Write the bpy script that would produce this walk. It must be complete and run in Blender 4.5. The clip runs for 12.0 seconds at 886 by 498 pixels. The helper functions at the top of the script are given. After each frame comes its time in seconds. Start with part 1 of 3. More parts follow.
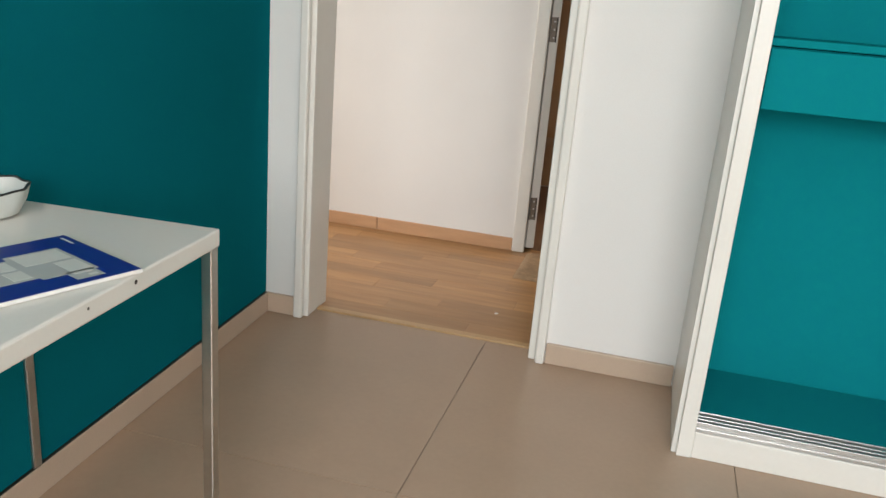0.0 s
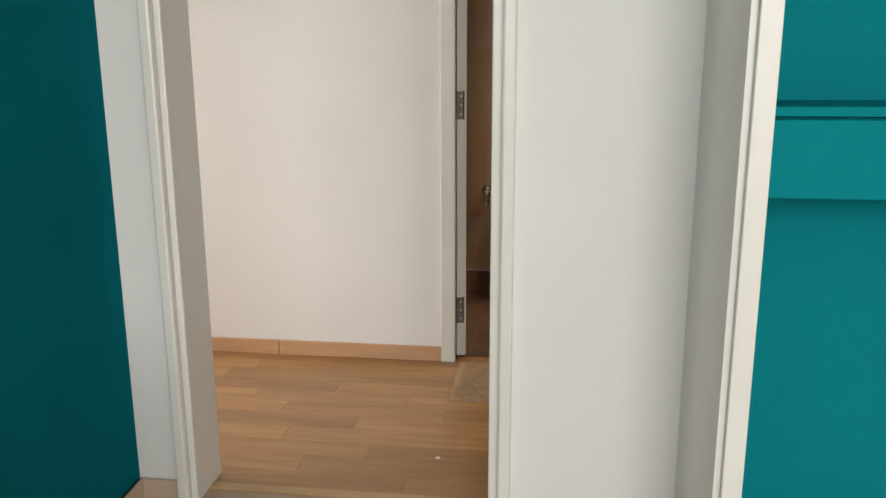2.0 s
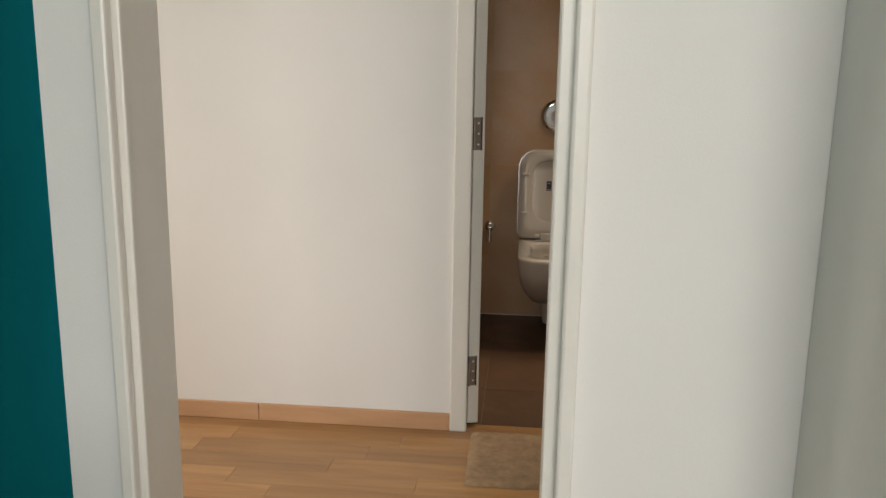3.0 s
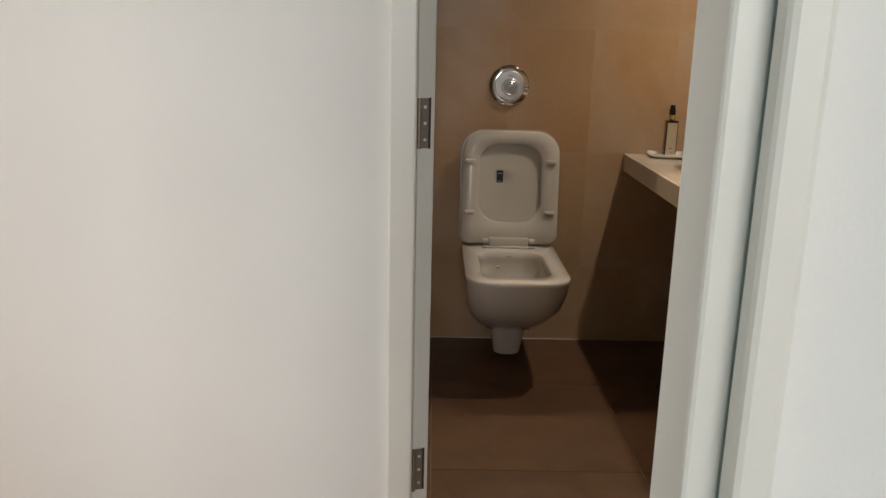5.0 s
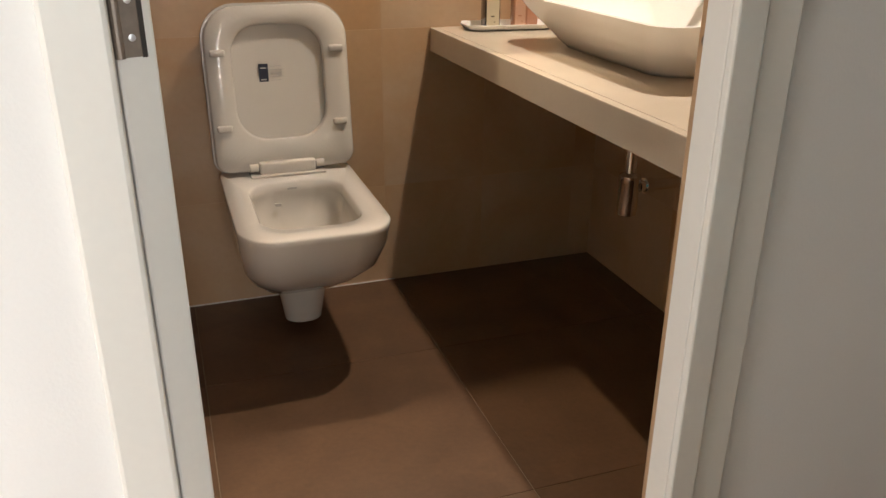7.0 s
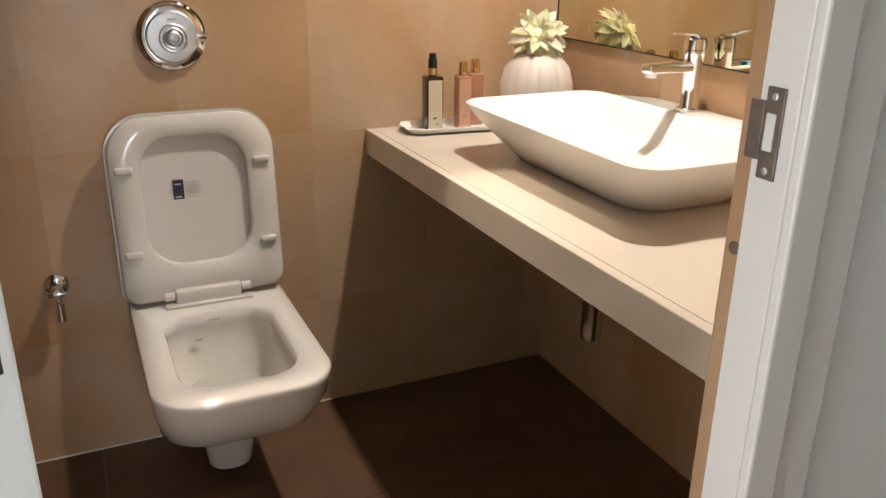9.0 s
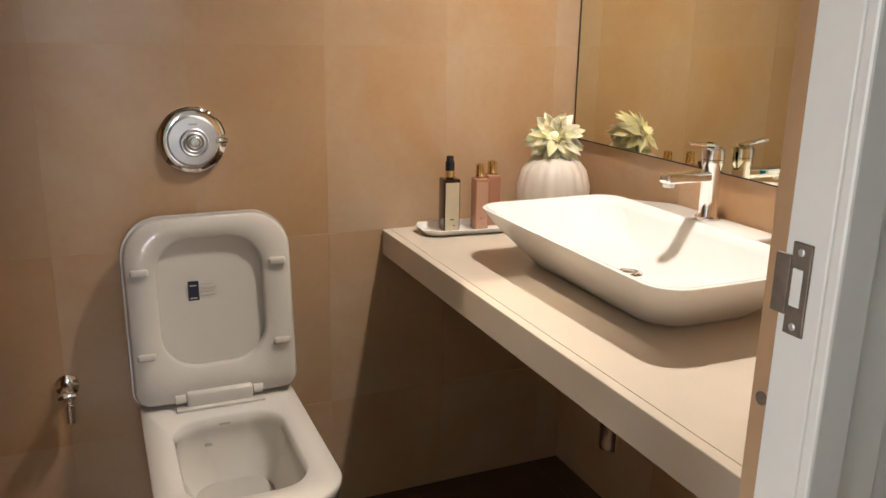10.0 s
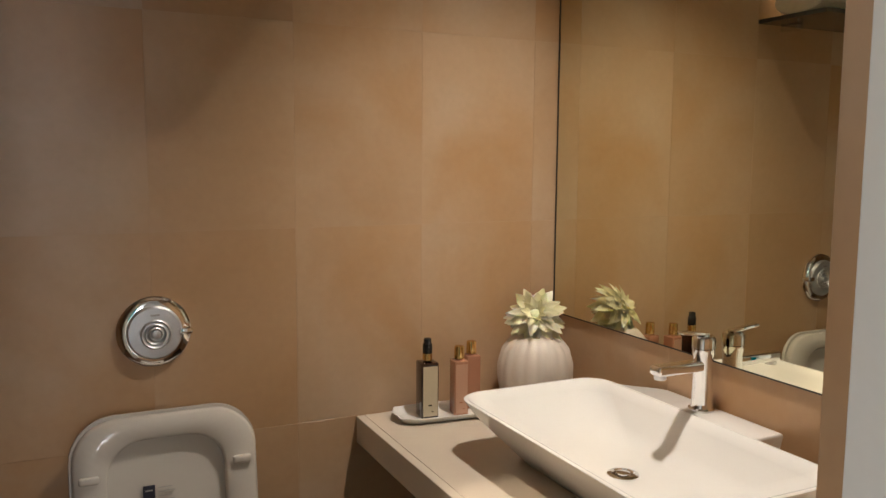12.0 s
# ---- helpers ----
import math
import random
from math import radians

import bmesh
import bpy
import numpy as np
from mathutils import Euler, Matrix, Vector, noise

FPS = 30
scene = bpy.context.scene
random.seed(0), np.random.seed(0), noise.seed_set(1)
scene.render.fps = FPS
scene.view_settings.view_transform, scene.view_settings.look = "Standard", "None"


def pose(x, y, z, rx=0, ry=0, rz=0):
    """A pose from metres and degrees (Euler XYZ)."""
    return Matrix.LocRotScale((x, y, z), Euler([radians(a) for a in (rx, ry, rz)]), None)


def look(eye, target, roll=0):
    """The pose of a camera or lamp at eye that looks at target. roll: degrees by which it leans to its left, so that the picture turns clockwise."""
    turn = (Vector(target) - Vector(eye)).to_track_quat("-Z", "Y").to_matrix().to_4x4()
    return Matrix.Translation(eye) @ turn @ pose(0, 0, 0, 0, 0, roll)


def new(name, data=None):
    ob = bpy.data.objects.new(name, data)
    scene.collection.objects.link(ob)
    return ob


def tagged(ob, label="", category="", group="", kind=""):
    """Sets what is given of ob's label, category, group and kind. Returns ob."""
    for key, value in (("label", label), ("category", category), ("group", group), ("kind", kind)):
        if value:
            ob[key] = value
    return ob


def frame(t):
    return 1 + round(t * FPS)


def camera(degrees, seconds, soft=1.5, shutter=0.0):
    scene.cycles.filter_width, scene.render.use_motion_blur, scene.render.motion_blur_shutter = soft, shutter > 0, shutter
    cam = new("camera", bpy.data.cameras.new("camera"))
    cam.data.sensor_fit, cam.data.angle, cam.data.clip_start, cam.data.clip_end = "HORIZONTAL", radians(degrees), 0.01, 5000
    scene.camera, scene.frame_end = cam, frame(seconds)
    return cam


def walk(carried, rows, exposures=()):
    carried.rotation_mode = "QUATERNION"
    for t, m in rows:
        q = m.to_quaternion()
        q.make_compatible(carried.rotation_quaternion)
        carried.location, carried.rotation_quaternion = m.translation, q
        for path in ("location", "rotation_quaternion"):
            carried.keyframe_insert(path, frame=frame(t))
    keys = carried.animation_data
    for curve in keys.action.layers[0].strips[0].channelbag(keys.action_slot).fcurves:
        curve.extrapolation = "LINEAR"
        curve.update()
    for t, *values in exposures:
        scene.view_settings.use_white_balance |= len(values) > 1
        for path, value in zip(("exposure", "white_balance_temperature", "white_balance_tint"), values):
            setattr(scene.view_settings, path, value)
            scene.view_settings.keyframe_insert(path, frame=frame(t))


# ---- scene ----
cam = camera(57.3, 12.0)

PATH = [
    (0, (0.233, -0.275, 1.124), (-0.232, 1.573, 0.519), 4.8),
    (0.5, (0.213, -0.252, 1.147), (-0.115, 1.625, 0.541), 2.9),
    (1, (0.188, -0.130, 1.166), (-0.075, 1.766, 0.586), 0.9),
    (1.5, (0.159, 0.081, 1.192), (-0.095, 2.006, 0.714), -0.2),
    (2, (0.073, 0.285, 1.164), (-0.185, 2.216, 0.712), -0.2),
    (2.5, (-0.057, 0.492, 1.205), (-0.300, 2.432, 0.786), 0.6),
    (3, (-0.119, 0.723, 1.158), (-0.309, 2.674, 0.758), 0.9),
    (3.5, (-0.137, 1.013, 1.181), (-0.327, 2.962, 0.775), 0.6),
    (5.5, (-0.279, 1.860, 1.158), (-0.145, 3.781, 0.617), 0.9),
    (6, (-0.291, 2.123, 1.14), (-0.024, 4.013, 0.544), -0.0),
    (6.5, (-0.292, 2.346, 1.108), (0.218, 4.156, 0.427), 0.9),
    (7, (-0.243, 2.517, 1.083), (0.36, 4.257, 0.302), 0.3),
    (7.2, (-0.219, 2.566, 1.084), (0.452, 4.274, 0.287), -0.0),
    (9, (-0.19, 2.808, 1.213), (0.597, 4.506, 0.507), 0.7),
    (9.5, (-0.182, 2.826, 1.24), (0.585, 4.565, 0.618), 0.9),
    (10, (-0.174, 2.845, 1.273), (0.598, 4.612, 0.739), 0.9),
    (10.5, (-0.171, 2.87, 1.302), (0.608, 4.652, 0.834), 1.0),
    (11, (-0.159, 2.9, 1.33), (0.62, 4.698, 0.931), 1.2),
    (11.5, (-0.154, 2.933, 1.365), (0.639, 4.743, 1.058), 0.8),
    (12, (-0.146, 2.958, 1.383), (0.716, 4.749, 1.16), 0.4),
]
walk(cam, [(t, look(eye, target, roll)) for t, eye, target, roll in PATH],
     exposures=[(0, 0.06, 6750, 12), (1.5, -0.02, 6800, 12), (3.0, -0.22, 7050, 11), (5.5, -0.12, 6550, 10), (7.2, 0.85, 6600, 12), (9.0, 1.0, 5950, 11), (10.5, 0.58, 6100, 10), (12.0, 0.16, 6200, 10)])


# ---- world and light ----
world = bpy.data.worlds.new("world")
scene.world = world
world.use_nodes = True
wn = world.node_tree
sky = wn.nodes.new("ShaderNodeTexSky")
sky.sky_type, sky.sun_disc = "NISHITA", False
sky.sun_elevation, sky.sun_rotation = radians(40), radians(200)
wn.links.new(sky.outputs[0], wn.nodes["Background"].inputs[0])
wn.nodes["Background"].inputs[1].default_value = 0.1


def lamp(name, kind, m, power, color, **more):
    data = bpy.data.lights.new(name, kind)
    data.energy, data.color = power, color
    ob = new(name, data)
    ob.matrix_world = m
    return data


sun = lamp("sun", "SUN", look((0, -6, 8), (0, 0, 0)), 1.0, (1, 0.95, 0.88))
sun.angle = radians(12)
# daylight in the opening of the living room's window, behind the walker
day = lamp("window_daylight", "AREA", look((0.65, -2.6, 1.75), (0.65, 0.0, -0.35)), 140, (0.97, 0.985, 1.0))
day.shape, day.size, day.size_y = "RECTANGLE", 2.5, 1.55
# the bathroom's recessed downlights
spot_a = lamp("basin_downlight_lamp", "SPOT", look((0.78, 4.11, 2.375), (0.78, 4.11, 0)), 68, (1.0, 0.89, 0.76))
spot_a.spot_size, spot_a.spot_blend, spot_a.shadow_soft_size = radians(104), 1.0, 0.032
spot_b = lamp("toilet_downlight_lamp", "SPOT", look((0.07, 4.665, 2.375), (0.07, 4.42, 0)), 60, (1.0, 0.80, 0.58))
spot_b.spot_size, spot_b.spot_blend, spot_b.shadow_soft_size = radians(60), 0.6, 0.02


# fill light added at the hall's unseen west end; no source is known there
hall_fill = lamp("hall_fill_light", "AREA", look((-2.57, 2.80, 0.95), (0, 2.80, 0.2)), 19, (1.0, 0.965, 0.93))
hall_fill.shape, hall_fill.size, hall_fill.size_y = "RECTANGLE", 0.62, 1.6


# ---- materials ----
def mat(name, color, rough=0.5, metal=0.0, vary=0.06, scale=6.0, bump=0.02, fine=180.0, per=0.0, stretch=None, coat=0.0, trans=0.0, spec=0.5, color2=None):
    m = bpy.data.materials.new(name)
    m.use_nodes = True
    nt = m.node_tree
    b = nt.nodes["Principled BSDF"]
    b.inputs["Metallic"].default_value = metal
    b.inputs["Coat Weight"].default_value = coat
    b.inputs["Transmission Weight"].default_value = trans
    b.inputs["Specular IOR Level"].default_value = spec
    tc = nt.nodes.new("ShaderNodeTexCoord")
    mp = nt.nodes.new("ShaderNodeMapping")
    geo = nt.nodes.new("ShaderNodeNewGeometry")
    nt.links.new(geo.outputs["Position"], mp.inputs[0])
    if stretch:
        mp.inputs["Scale"].default_value = stretch
    n1 = nt.nodes.new("ShaderNodeTexNoise")
    n1.inputs["Scale"].default_value, n1.inputs["Detail"].default_value = scale, 5
    n2 = nt.nodes.new("ShaderNodeTexNoise")
    n2.inputs["Scale"].default_value, n2.inputs["Detail"].default_value = fine, 3
    vec = mp.outputs[0]
    if per:
        info = nt.nodes.new("ShaderNodeObjectInfo")
        shift = nt.nodes.new("ShaderNodeVectorMath")
        shift.operation = "MULTIPLY_ADD"
        nt.links.new(info.outputs["Random"], shift.inputs[0])
        shift.inputs[1].default_value = (13.0, 7.0, 5.0)
        nt.links.new(mp.outputs[0], shift.inputs[2])
        vec = shift.outputs[0]
    nt.links.new(vec, n1.inputs["Vector"])
    nt.links.new(vec, n2.inputs["Vector"])
    ramp = nt.nodes.new("ShaderNodeMapRange")
    ramp.inputs[1].default_value, ramp.inputs[2].default_value = 0.25, 0.75
    ramp.inputs[3].default_value, ramp.inputs[4].default_value = 1 - vary, 1 + vary
    nt.links.new(n1.outputs[0], ramp.inputs[0])
    fr = nt.nodes.new("ShaderNodeMapRange")
    fr.inputs[1].default_value, fr.inputs[2].default_value = 0.25, 0.75
    fr.inputs[3].default_value, fr.inputs[4].default_value = 1 - vary * 0.4, 1 + vary * 0.4
    nt.links.new(n2.outputs[0], fr.inputs[0])
    mul = nt.nodes.new("ShaderNodeMath")
    mul.operation = "MULTIPLY"
    nt.links.new(ramp.outputs[0], mul.inputs[0])
    nt.links.new(fr.outputs[0], mul.inputs[1])
    last = mul.outputs[0]
    if per:
        pr = nt.nodes.new("ShaderNodeMapRange")
        pr.inputs[3].default_value, pr.inputs[4].default_value = 1 - per, 1 + per
        nt.links.new(info.outputs["Random"], pr.inputs[0])
        m2 = nt.nodes.new("ShaderNodeMath")
        m2.operation = "MULTIPLY"
        nt.links.new(last, m2.inputs[0])
        nt.links.new(pr.outputs[0], m2.inputs[1])
        last = m2.outputs[0]
    col = nt.nodes.new("ShaderNodeVectorMath")
    col.operation = "SCALE"
    col.inputs[0].default_value = color
    if color2:
        n3 = nt.nodes.new("ShaderNodeTexNoise")
        n3.inputs["Scale"].default_value, n3.inputs["Detail"].default_value = scale * 1.3, 6
        n3.inputs["Distortion"].default_value = 0.6
        nt.links.new(vec, n3.inputs["Vector"])
        mr = nt.nodes.new("ShaderNodeMapRange")
        mr.inputs[1].default_value, mr.inputs[2].default_value = 0.3, 0.7
        nt.links.new(n3.outputs[0], mr.inputs[0])
        mx = nt.nodes.new("ShaderNodeMix")
        mx.data_type = "RGBA"
        mx.inputs[6].default_value, mx.inputs[7].default_value = (*color, 1), (*color2, 1)
        nt.links.new(mr.outputs[0], mx.inputs[0])
        nt.links.new(mx.outputs[2], col.inputs[0])
    nt.links.new(last, col.inputs["Scale"])
    nt.links.new(col.outputs[0], b.inputs["Base Color"])
    rr = nt.nodes.new("ShaderNodeMapRange")
    rr.inputs[1].default_value, rr.inputs[2].default_value = 0.3, 0.7
    rr.inputs[3].default_value, rr.inputs[4].default_value = max(rough - 0.025, 0.02) if rough > 0.1 else rough, rough + 0.025 if rough > 0.1 else rough
    nt.links.new(n1.outputs[0], rr.inputs[0])
    nt.links.new(rr.outputs[0], b.inputs["Roughness"])
    if bump:
        bp = nt.nodes.new("ShaderNodeBump")
        bp.inputs["Strength"].default_value, bp.inputs["Distance"].default_value = min(1.0, bump * 5), 0.002
        nt.links.new(n2.outputs[0], bp.inputs["Height"])
        nt.links.new(bp.outputs[0], b.inputs["Normal"])
    return m


M_white = mat("white_wall_paint", (0.80, 0.80, 0.78), 0.6, vary=0.025, scale=2.5, bump=0.03, fine=220)
M_trim = mat("white_satin_trim", (0.78, 0.77, 0.72), 0.35, vary=0.03, scale=5, bump=0.012, fine=90)
M_teal = mat("teal_wall_paint", (0.0, 0.138, 0.170), 0.7, vary=0.05, scale=2, bump=0.03, fine=220, spec=0.0)
M_teal_board = mat("teal_laminate_board", (0.0, 0.222, 0.252), 0.6, vary=0.04, scale=3, bump=0.01, fine=300, spec=0.0)
M_ceiling = mat("ceiling_paint", (0.80, 0.80, 0.79), 0.8, vary=0.02, scale=2)
# unseen bathroom ceiling, coloured darker to weaken light bounced under the counter
M_bath_ceiling = mat("low_bounce_ceiling", (0.55, 0.50, 0.43), 0.8, vary=0.03, scale=2)
M_tile = mat("beige_porcelain_floor_tile", (0.43, 0.305, 0.215), 0.34, vary=0.06, scale=3, bump=0.012, fine=70, per=0.02)
M_grout = mat("floor_grout", (0.26, 0.205, 0.155), 0.9, vary=0.15, scale=30)
M_skirt = mat("beige_tile_skirting", (0.54, 0.42, 0.32), 0.4, vary=0.06, scale=4)
M_wskirt = mat("oak_laminate_skirting", (0.56, 0.33, 0.185), 0.45, vary=0.08, scale=5, stretch=(1, 8, 8), fine=60)
M_plank = mat("oak_laminate_plank", (0.47, 0.262, 0.112), 0.34, color2=(0.37, 0.19, 0.075), vary=0.10, scale=5, stretch=(0.5, 5, 1), fine=30, per=0.17, bump=0.02)
M_profile = mat("oak_threshold_profile", (0.50, 0.32, 0.16), 0.4, vary=0.08, scale=8)
M_btile = mat("warm_beige_wall_tile", (0.54, 0.39, 0.26), 0.36, color2=(0.48, 0.28, 0.13), vary=0.07, scale=1.8, bump=0.012, fine=60, per=0.02)
M_bgrout = mat("tile_joint", (0.53, 0.37, 0.23), 0.8, vary=0.1, scale=25)
M_bfloor = mat("brown_stone_floor_tile", (0.135, 0.072, 0.038), 0.42, color2=(0.095, 0.05, 0.027), vary=0.18, scale=5, bump=0.03, fine=80, per=0.04)
M_counter = mat("cream_quartz", (0.62, 0.54, 0.44), 0.12, vary=0.05, scale=6, bump=0.0, fine=260)
M_ceramic = mat("white_glazed_ceramic", (0.84, 0.82, 0.78), 0.08, vary=0.015, scale=3, bump=0.0, coat=0.3)
M_toilet = mat("ivory_glazed_ceramic", (0.70, 0.655, 0.595), 0.08, vary=0.015, scale=3, bump=0.0, coat=0.3)
M_seat = mat("white_seat_plastic", (0.63, 0.585, 0.525), 0.10, vary=0.02, scale=3, bump=0.0)
M_chrome = mat("polished_chrome", (0.86, 0.86, 0.87), 0.05, 1.0, vary=0.02, scale=8, bump=0.0)
M_satin = mat("satin_chrome", (0.76, 0.77, 0.79), 0.45, 1.0, vary=0.04, scale=20, bump=0.0)
M_steel = mat("brushed_steel", (0.52, 0.50, 0.46), 0.32, 1.0, vary=0.08, scale=25, bump=0.01)
M_strike = mat("tarnished_steel_plate", (0.20, 0.16, 0.125), 0.45, 0.35, vary=0.2, scale=60)
M_hinge = mat("aged_steel_hinge", (0.24, 0.20, 0.165), 0.42, 0.5, vary=0.15, scale=50)
M_dark = mat("dark_recess", (0.03, 0.025, 0.02), 0.6, vary=0.2, scale=20)
M_mirror = mat("tinted_mirror_silver", (0.80, 0.78, 0.62), 0.015, 1.0, vary=0.0, bump=0.0)
M_mirror_edge = mat("dark_mirror_edge", (0.03, 0.022, 0.015), 0.4)
M_alu = mat("aluminium_track", (0.60, 0.61, 0.60), 0.35, 0.9, vary=0.05, scale=30)
M_table = mat("white_laminate", (0.72, 0.71, 0.66), 0.38, vary=0.03, scale=4, bump=0.008)
M_blue = mat("blue_print", (0.008, 0.022, 0.23), 0.35, vary=0.04, scale=6, bump=0.0)
M_print_grey = mat("grey_print", (0.42, 0.45, 0.44), 0.4, vary=0.04)
M_print_light = mat("pale_print", (0.62, 0.64, 0.60), 0.4, vary=0.04)
M_paper = mat("white_card", (0.75, 0.74, 0.70), 0.6, vary=0.03)
M_line = mat("dark_glaze_line", (0.03, 0.022, 0.02), 0.3)
M_mat = mat("beige_shaggy_pile", (0.36, 0.24, 0.14), 0.95, vary=0.25, scale=40, bump=0.1, fine=300)
M_amber = mat("dark_amber_bottle", (0.030, 0.010, 0.006), 0.12, vary=0.05, coat=0.4)
M_label = mat("cream_label", (0.55, 0.47, 0.33), 0.5, vary=0.04, scale=20)
M_pink = mat("rose_lotion", (0.42, 0.20, 0.12), 0.2, vary=0.04, coat=0.3)
M_pink_label = mat("rose_label", (0.52, 0.30, 0.20), 0.45, vary=0.03)
M_gold = mat("polished_gold_cap", (0.78, 0.52, 0.20), 0.14, 1.0, vary=0.03, bump=0.0)
M_black = mat("black_plastic", (0.012, 0.010, 0.009), 0.25, vary=0.05)
M_vase = mat("ribbed_white_ceramic", (0.66, 0.58, 0.50), 0.45, vary=0.03, scale=8)
M_petal = mat("cream_petal", (0.94, 0.89, 0.64), 0.6, vary=0.08, scale=30, bump=0.02)
M_petal_core = mat("greenish_petal", (0.90, 0.85, 0.54), 0.6, vary=0.08, scale=30)
M_petal.node_tree.nodes["Principled BSDF"].inputs["Subsurface Weight"].default_value = 0.5
M_petal.node_tree.nodes["Principled BSDF"].inputs["Subsurface Radius"].default_value = (0.012, 0.010, 0.005)
M_navy = mat("navy_sticker", (0.014, 0.016, 0.035), 0.35, vary=0.02)
M_ink = mat("grey_ink", (0.48, 0.45, 0.42), 0.5)
M_towel = mat("white_terry", (0.72, 0.69, 0.62), 0.95, vary=0.08, scale=60, bump=0.12, fine=400)
M_glass = mat("shelf_glass_dark_edge", (0.05, 0.05, 0.045), 0.08, vary=0.0, bump=0.0)
M_smoke = mat("smoked_shelf_glass", (0.10, 0.075, 0.05), 0.05, vary=0.0, bump=0.0)
M_water = mat("still_water", (0.5, 0.47, 0.42), 0.03, vary=0.0, bump=0.0)
M_exterior = mat("exterior_ground", (0.22, 0.22, 0.18), 0.9, vary=0.2, scale=0.5)
M_lampglow = bpy.data.materials.new("warm_diffuser")
M_lampglow.use_nodes = True
M_lampglow.node_tree.nodes["Principled BSDF"].inputs["Emission Color"].default_value = (1, 0.8, 0.55, 1)
M_lampglow.node_tree.nodes["Principled BSDF"].inputs["Emission Strength"].default_value = 4.0


# ---- mesh helpers ----
def box_bm(x0, x1, y0, y1, z0, z1, bevel=0.0, seg=2, bm=None):
    """A box, added to bm where one is given."""
    own = bmesh.new()
    bmesh.ops.create_cube(own, size=1)
    for v in own.verts:
        v.co = ((x0 + x1) / 2 + v.co.x * (x1 - x0), (y0 + y1) / 2 + v.co.y * (y1 - y0), (z0 + z1) / 2 + v.co.z * (z1 - z0))
    if bevel:
        bmesh.ops.bevel(own, geom=own.edges[:], offset=bevel, segments=seg, affect="EDGES", profile=0.5)
    return merge(bm, own)


def merge(bm, own):
    if bm is None:
        return own
    me = bpy.data.meshes.new("tmp")
    own.to_mesh(me)
    own.free()
    bm.from_mesh(me)
    bpy.data.meshes.remove(me)
    return bm


def link(name, bm, material, smooth=False, angle=40):
    me = bpy.data.meshes.new(name)
    bmesh.ops.recalc_face_normals(bm, faces=bm.faces[:])
    bm.to_mesh(me)
    bm.free()
    me.materials.append(material)
    if smooth:
        for p in me.polygons:
            p.use_smooth = True
        me.set_sharp_from_angle(angle=radians(angle))
    return new(name, me)


def part(name, bm, material, parent, label="", smooth=False, angle=40):
    ob = link(name, bm, material, smooth, angle)
    ob.parent = parent
    ob.matrix_parent_inverse = parent.matrix_world.inverted()
    if label:
        ob["label"] = label
    return ob


def thing(name, at, label, category, group="", kind=""):
    ob = new(name)
    ob.location = at
    ob.matrix_world = Matrix.Translation(at)
    ob.empty_display_size = 0.05
    return tagged(ob, label, category, group, kind)


def rrect(x0, x1, y0, y1, r, n=8):
    """A rounded rectangle's outline, anticlockwise."""
    r = min(r, (x1 - x0) / 2 - 1e-4, (y1 - y0) / 2 - 1e-4)
    pts = []
    for cx, cy, a0 in ((x1 - r, y1 - r, 0), (x0 + r, y1 - r, 90), (x0 + r, y0 + r, 180), (x1 - r, y0 + r, 270)):
        for i in range(n + 1):
            a = radians(a0 + 90 * i / n)
            pts.append((cx + r * math.cos(a), cy + r * math.sin(a)))
    return pts


def loft(rings, cap0=True, cap1=True, bm=None):
    """Skin over rings of (x, y, z) points, all of one length."""
    own = bmesh.new()
    rows = [[own.verts.new(p) for p in ring] for ring in rings]
    n = len(rows[0])
    for a, b in zip(rows, rows[1:]):
        for i in range(n):
            own.faces.new((a[i], a[(i + 1) % n], b[(i + 1) % n], b[i]))
    if cap0:
        own.faces.new(rows[0][::-1])
    if cap1:
        own.faces.new(rows[-1])
    return merge(bm, own)


def flat(pts, z):
    return [(x, y, z) for x, y in pts]


def lathe(profile, at, axis="z", n=32, bm=None, cap0=True, cap1=True):
    """Turn (radius, height) pairs about an axis through at."""
    rings = []
    for r, h in profile:
        ring = []
        for i in range(n):
            a = 2 * math.pi * i / n
            u, v = r * math.cos(a), r * math.sin(a)
            p = {"z": (u, v, h), "y": (u, -h, v), "x": (-h, u, v)}[axis]
            ring.append((at[0] + p[0], at[1] + p[1], at[2] + p[2]))
        rings.append(ring)
    return loft(rings, cap0, cap1, bm)


def tube(points, radius, bm=None, n=12):
    """A round pipe along straight runs."""
    rings = []
    pts = [Vector(p) for p in points]
    for i, p in enumerate(pts):
        d = ((pts[min(i + 1, len(pts) - 1)] - p).normalized() + (p - pts[max(i - 1, 0)]).normalized()).normalized()
        side = d.orthogonal().normalized() if abs(d.z) > 0.95 else d.cross(Vector((0, 0, 1))).normalized()
        up = side.cross(d)
        rings.append([tuple(p + radius * (math.cos(2 * math.pi * k / n) * side + math.sin(2 * math.pi * k / n) * up)) for k in range(n)])
    return loft(rings, True, True, bm)


def structure(name, bm, material, label, category, smooth=False):
    return tagged(link(name, bm, material, smooth), label, category, kind="structure")


# ---- plan ----
X_LEFT, Y_A, Y_A2 = -1.008, 2.160, 2.220         # teal wall; living room face and hall face of the door wall
Y_B, Y_B2 = 3.305, 3.393                        # hall face and bathroom face of the bathroom wall
Y_C, X_M = 4.755, 1.051                         # toilet wall, mirror wall
BATH_L, ROOM_R, ROOM_S, HALL_L, HALL_R = -0.95, 2.6, -3.0, -2.6, 2.2
D1L, D1R, D2L, D2R, DOOR_H = -0.868, -0.056, -0.284, 0.373, 2.08
H_ROOM, H_BATH = 2.65, 2.40

